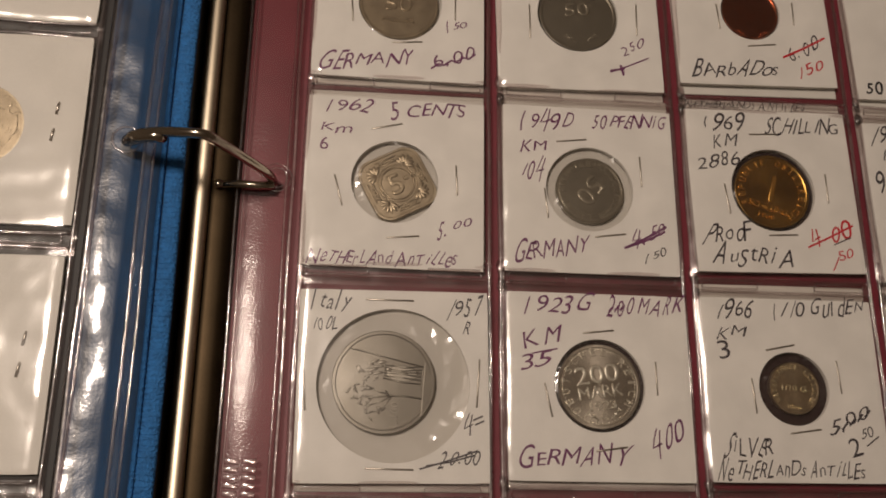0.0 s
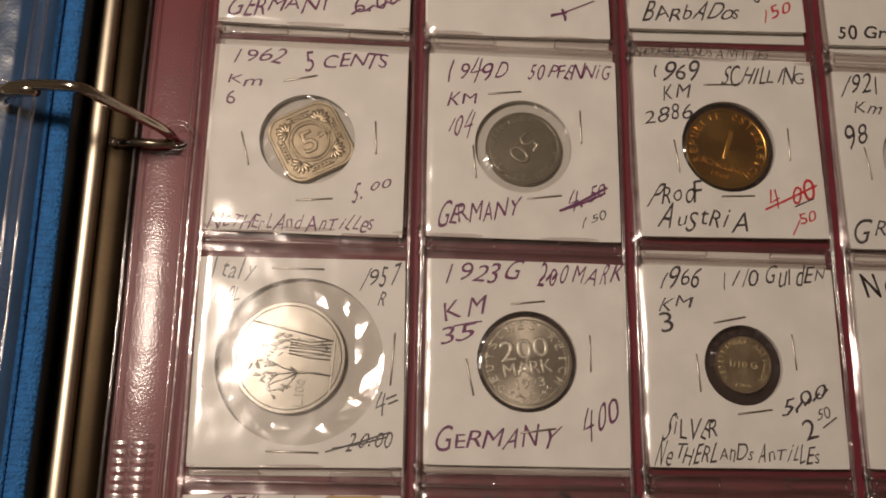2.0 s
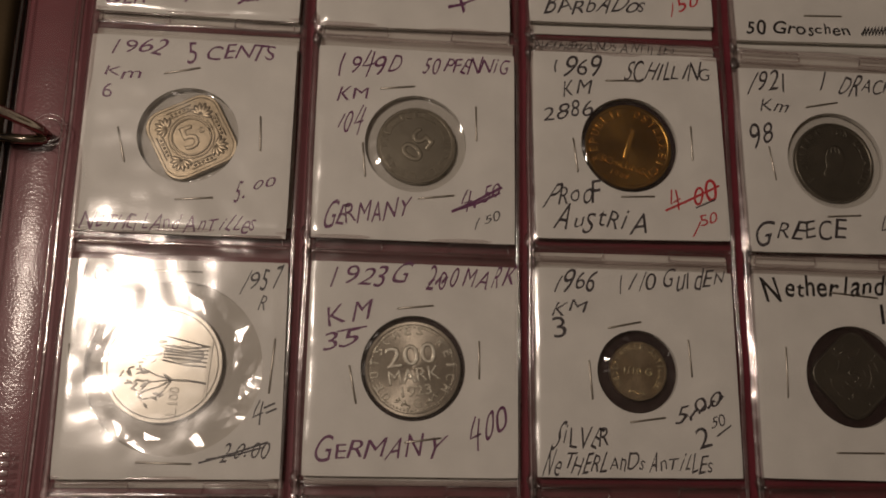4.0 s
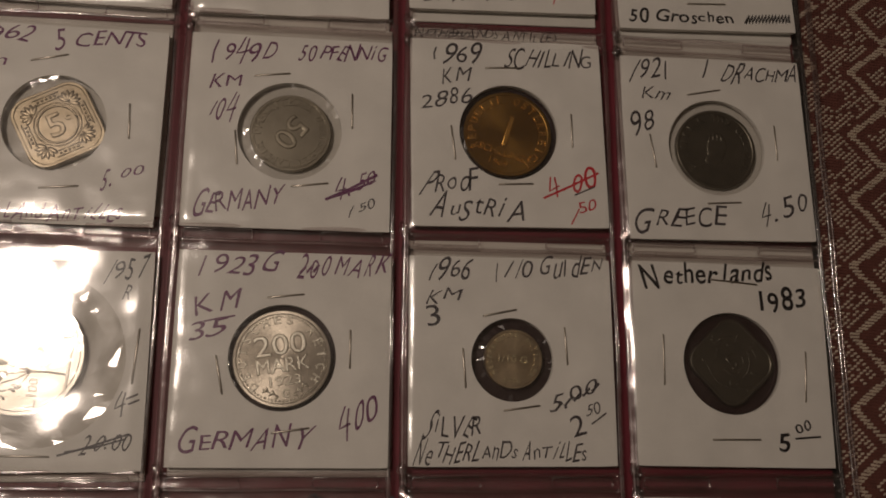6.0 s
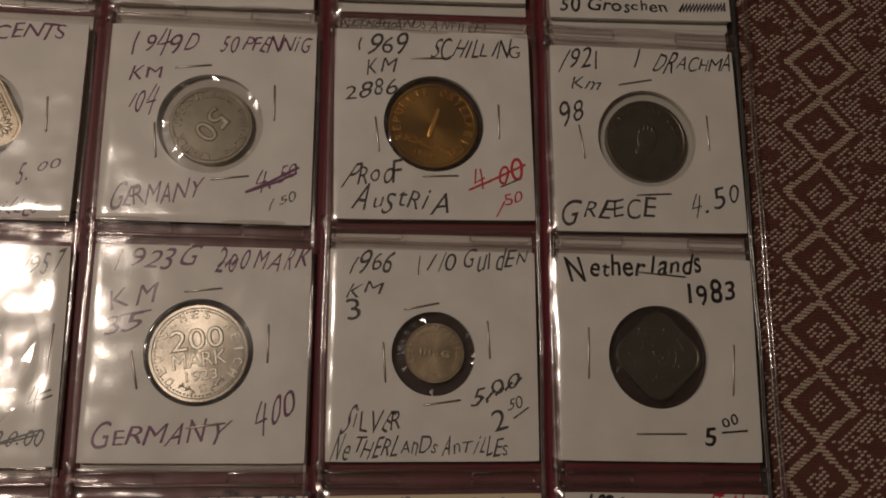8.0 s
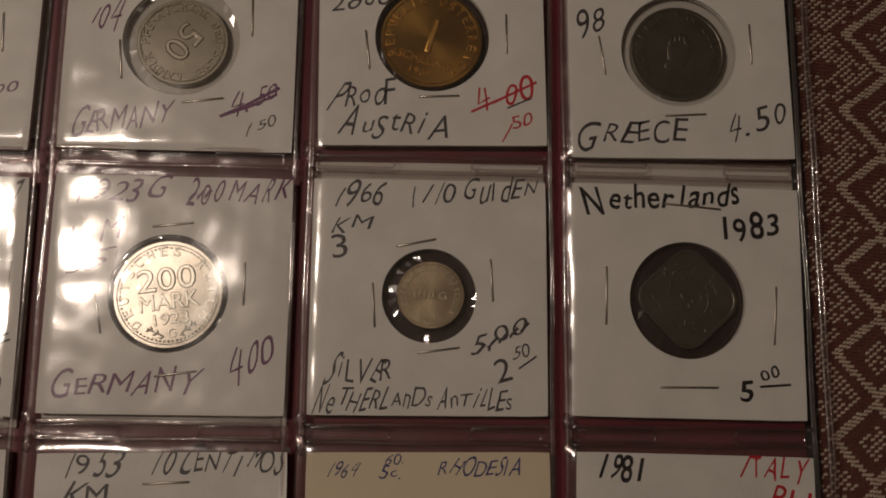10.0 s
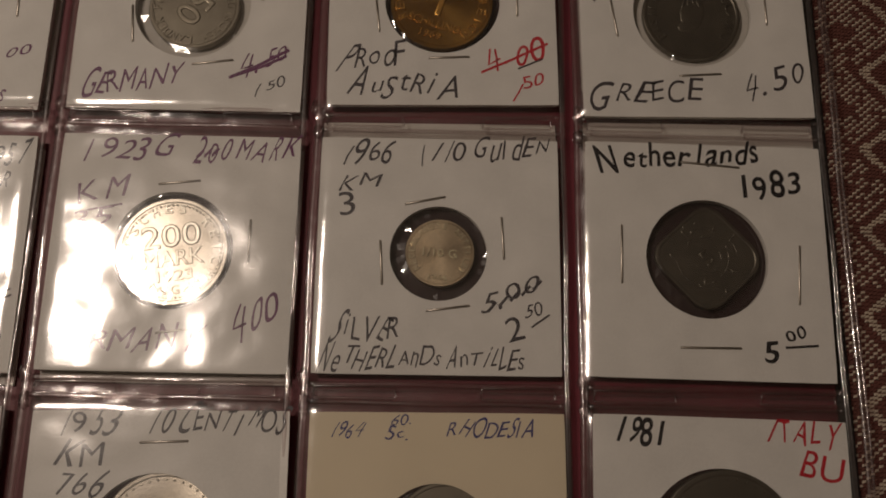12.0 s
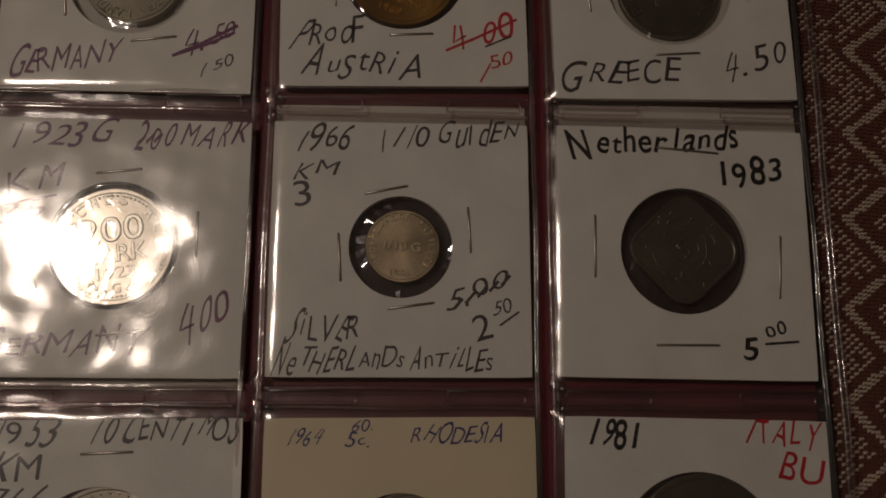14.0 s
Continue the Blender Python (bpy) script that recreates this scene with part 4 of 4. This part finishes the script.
def hundred_lire(ob, mat, rng):
    """A draped shape beside a small tree over a ground line."""
    part("relief_bar", box(-8.0, 6.0, -10.8, -10.2, -0.2, 0.12, 0.1, 1), mat, ob)
    part("tree_trunk", tube([(-3.6, -10.4, -0.1), (-3.3, -6, -0.08), (-3.5, -2.6, -0.08), (-2.4, -0.6, -0.1)], 0.26, 6), mat, ob, smooth=True)
    for x1, y1 in ((-6.4, 3.0), (-4.2, 5.6), (-1.4, 4.4), (-7.8, 0.6)):
        part("tree_limb", tube([(-3.4, -2.6, -0.1), ((x1 - 3.4) / 2 - 0.4, (y1 - 2.6) / 2, -0.08), (x1, y1, -0.1)], 0.17, 6), mat, ob, smooth=True)
        for k in range(9):
            blob(ob, mat, x1 + rng.gauss(0, 1.1), y1 + rng.gauss(0.8, 1.5), rng.uniform(20, 160), rng.uniform(1.3, 2.1), rng.uniform(0.45, 0.7), 0.26)
    for k in range(6):
        x = 0.2 + 0.85 * k
        part("drapery_line", tube([(x + 0.1 * k, -9.8, -0.1), (x + 0.5 * math.sin(k), -5, -0.05), (0.9 + 0.7 * k, 0.2, -0.1)], 0.2, 6), mat, ob, smooth=True)
    blob(ob, mat, 2.6, -4.6, 90, 9.5, 4.6, 0.10)
    for k in range(16):
        blob(ob, mat, 3.0 + rng.gauss(0, 1.3), 2.6 + rng.gauss(0, 2.0), rng.gauss(100, 40), rng.uniform(1.4, 3.2), rng.uniform(0.5, 1.0), 0.2)
    part("relief_line", tube([(8.0, 9.6, -0.1), (6.6, 1.0, -0.06), (4.8, -10.2, -0.1)], 0.2, 6), mat, ob, smooth=True)


def sprig(ob, mat, rng):
    """Two small leafy branches at the foot of a coin."""
    for side in (-1, 1):
        part("relief_line", tube([(side * 1.9, -8.6, -0.12), (side * 3.4, -7.7, -0.08), (side * 5.0, -6.6, -0.12)], 0.16, 6), mat, ob, smooth=True)
        for k in range(5):
            x, y = 2.2 + 0.65 * k, -8.5 + 0.45 * k
            blob(ob, mat, side * x, y + (0.45 if k % 2 else -0.4), side * (75 if k % 2 else -15), 1.2, 0.5, 0.26)


def worn_wreath(ob, mat, rng):
    """Broken arcs and small leaves, rubbed almost flat."""
    for r in (2.9, 4.5, 6.4):
        for k in range(7):
            a = rng.uniform(0, 2 * math.pi)
            arc = [(r * math.cos(a + q), r * math.sin(a + q), -0.15) for q in np.linspace(0, rng.uniform(0.3, 0.8), 7)]
            part("relief_arc", tube(arc, rng.uniform(0.12, 0.22), 6), mat, ob, smooth=True)
    for k in range(22):
        a, r = rng.uniform(0, 2 * math.pi), rng.uniform(4.8, 8.0)
        blob(ob, mat, r * math.cos(a), r * math.sin(a), rng.uniform(0, 180), 1.3, 0.5, 0.12)


def worn_head(ob, mat, rng):
    """A rubbed, hardly readable swelling in the middle of a worn coin."""
    blob(ob, mat, 0.2, 0.6, 80, 9.0, 6.0, 0.16)
    blob(ob, mat, -0.6, -2.6, 20, 6.0, 3.4, 0.14)
    for k in range(4):
        blob(ob, mat, -1.6 + 1.1 * k, 3.6 - 0.5 * abs(k - 1.5), 70 + 12 * k, 2.6, 0.8, 0.2)


coin("square nickel coin with rounded corners and a five", -140.6, 80.6, 28, 9.4, NICKEL, "square", numerals=(("5", -0.5, 0, 4.0, 6.2),), extra=five_cents, seed=2)
coin("large satin steel coin turned on its side", -142.9, 24.9, 86, 13.6, SATIN, numerals=(("L.100", -8.3, -3.4, 6.6, 2.3),), extra=hundred_lire, seed=3)
coin("dull grey coin with an upside-down fifty", -85.2, 81.2, -127, 10.0, GREY_COIN, legend="BANK DEUTSCHER LANDER PFENNIG", numerals=(("50", 0, 0.2, 8.4, 6.0),), extra=rim_ring, seed=4, arc=(218, 345))
coin("bright aluminium coin, two hundred mark", -84.9, 25.1, 9, 11.4, BRIGHT, beads=72, legend="DEUTSCHES REICH", numerals=(("200", 0, 3.3, 12.4, 5.2), ("MARK", 0.2, -1.5, 12.6, 3.5), ("1923", 0.2, -5.2, 7.4, 2.5), ("G", 0, -8.2, 1.8, 2.0)), extra=sprig, seed=5)
coin("yellow brass coin with a large one", -30.2, 83.7, -17, 11.4, BRASS, legend="REPUBLIK OSTERREICH", numerals=(("1", 0, 0.8, 3.2, 8.4), ("SCHILLING", 0, -5.2, 12.0, 2.0), ("1969", 0, -8.0, 5.0, 1.6)), seed=6)
coin("small toned silver coin", -29.6, 25.9, -4, 7.2, SILVER, numerals=(("1/10 G", 0, 0, 7.2, 1.9), ("1966", 0, -5.2, 4.0, 1.2)), legend="NEDERLANDSE ANTILLEN", seed=7)
coin("dark zinc coin with a worn face", 25.9, 82.2, 0, 10.9, ZINC, extra=worn_head, legend="BASILEION THS ELLADOS", seed=8)
coin("dark square coin set as a diamond", 26.2, 26.0, 43, 9.0, ZINC, "square", extra=worn_wreath, numerals=(("5", 0, 0, 2.2, 3.6),), seed=9)
coin("worn nickel coin with a fifty", -141.5, 138.0, 0, 11.8, NICKEL, legend="", numerals=(("50", 0, 0, 8.0, 5.0), ("PFENNIG", 0, -5.4, 9.6, 1.9)), seed=10)
coin("dark worn nickel coin", -86.8, 138.2, 6, 12.0, GREY_COIN, numerals=(("50", 0, 2, 8.0, 4.6),), extra=sprig, seed=11)
coin("shiny red copper coin", -31.4, 143.5, 0, 9.2, COPPER, extra=sprig, seed=12)
coin("dark worn metal coin", 25.2, 141.4, 0, 10.6, GREY_COIN, numerals=(("50", 0, 1, 9, 6),), seed=13)
coin("pale aluminium coin with beads", -81.8, -31.0, 0, 12.0, BRIGHT, extra=sprig, beads=40, seed=14)
coin("pale aluminium coin in a holder", -139.6, -32.2, 0, 11.0, BRIGHT, beads=40, seed=17)
coin("small dull nickel coin", -27.5, -30.3, 0, 10.2, GREY_COIN, seed=15)
coin("large dark coin with beads", 27.5, -30.9, 0, 14.0, ZINC, beads=40, seed=16)

# the turned leaf's holders, seen from the back
for y, turn in ((137.0, -0.6), (82.2, 0.6), (24.2, 0.5)):
    h = holder("back of a white coin holder with clinched staples", -245.2, y, turn, 11.0, (), (), card=OLD_CARD, coin_r=10.4, wrinkle=0.1, z=22.0, group="turned coin holders")
    for k in (0, 1):
        part("staple", tube([(18.7 - 0.5 * k, 6.9 - 7.2 * k, -0.1), (18.6 - 0.5 * k, 6.0 - 7.2 * k, 0.3), (18.3 - 0.5 * k, 3.5 - 7.2 * k, 0.25)], 0.32, 8, 0.6), STEEL, h, smooth=True)
    coin("dull yellowish coin with worn relief", -242.2, y + 0.6, 0, 10.5, NICKEL, z=21.85, extra=worn_wreath, seed=20 + int(y))
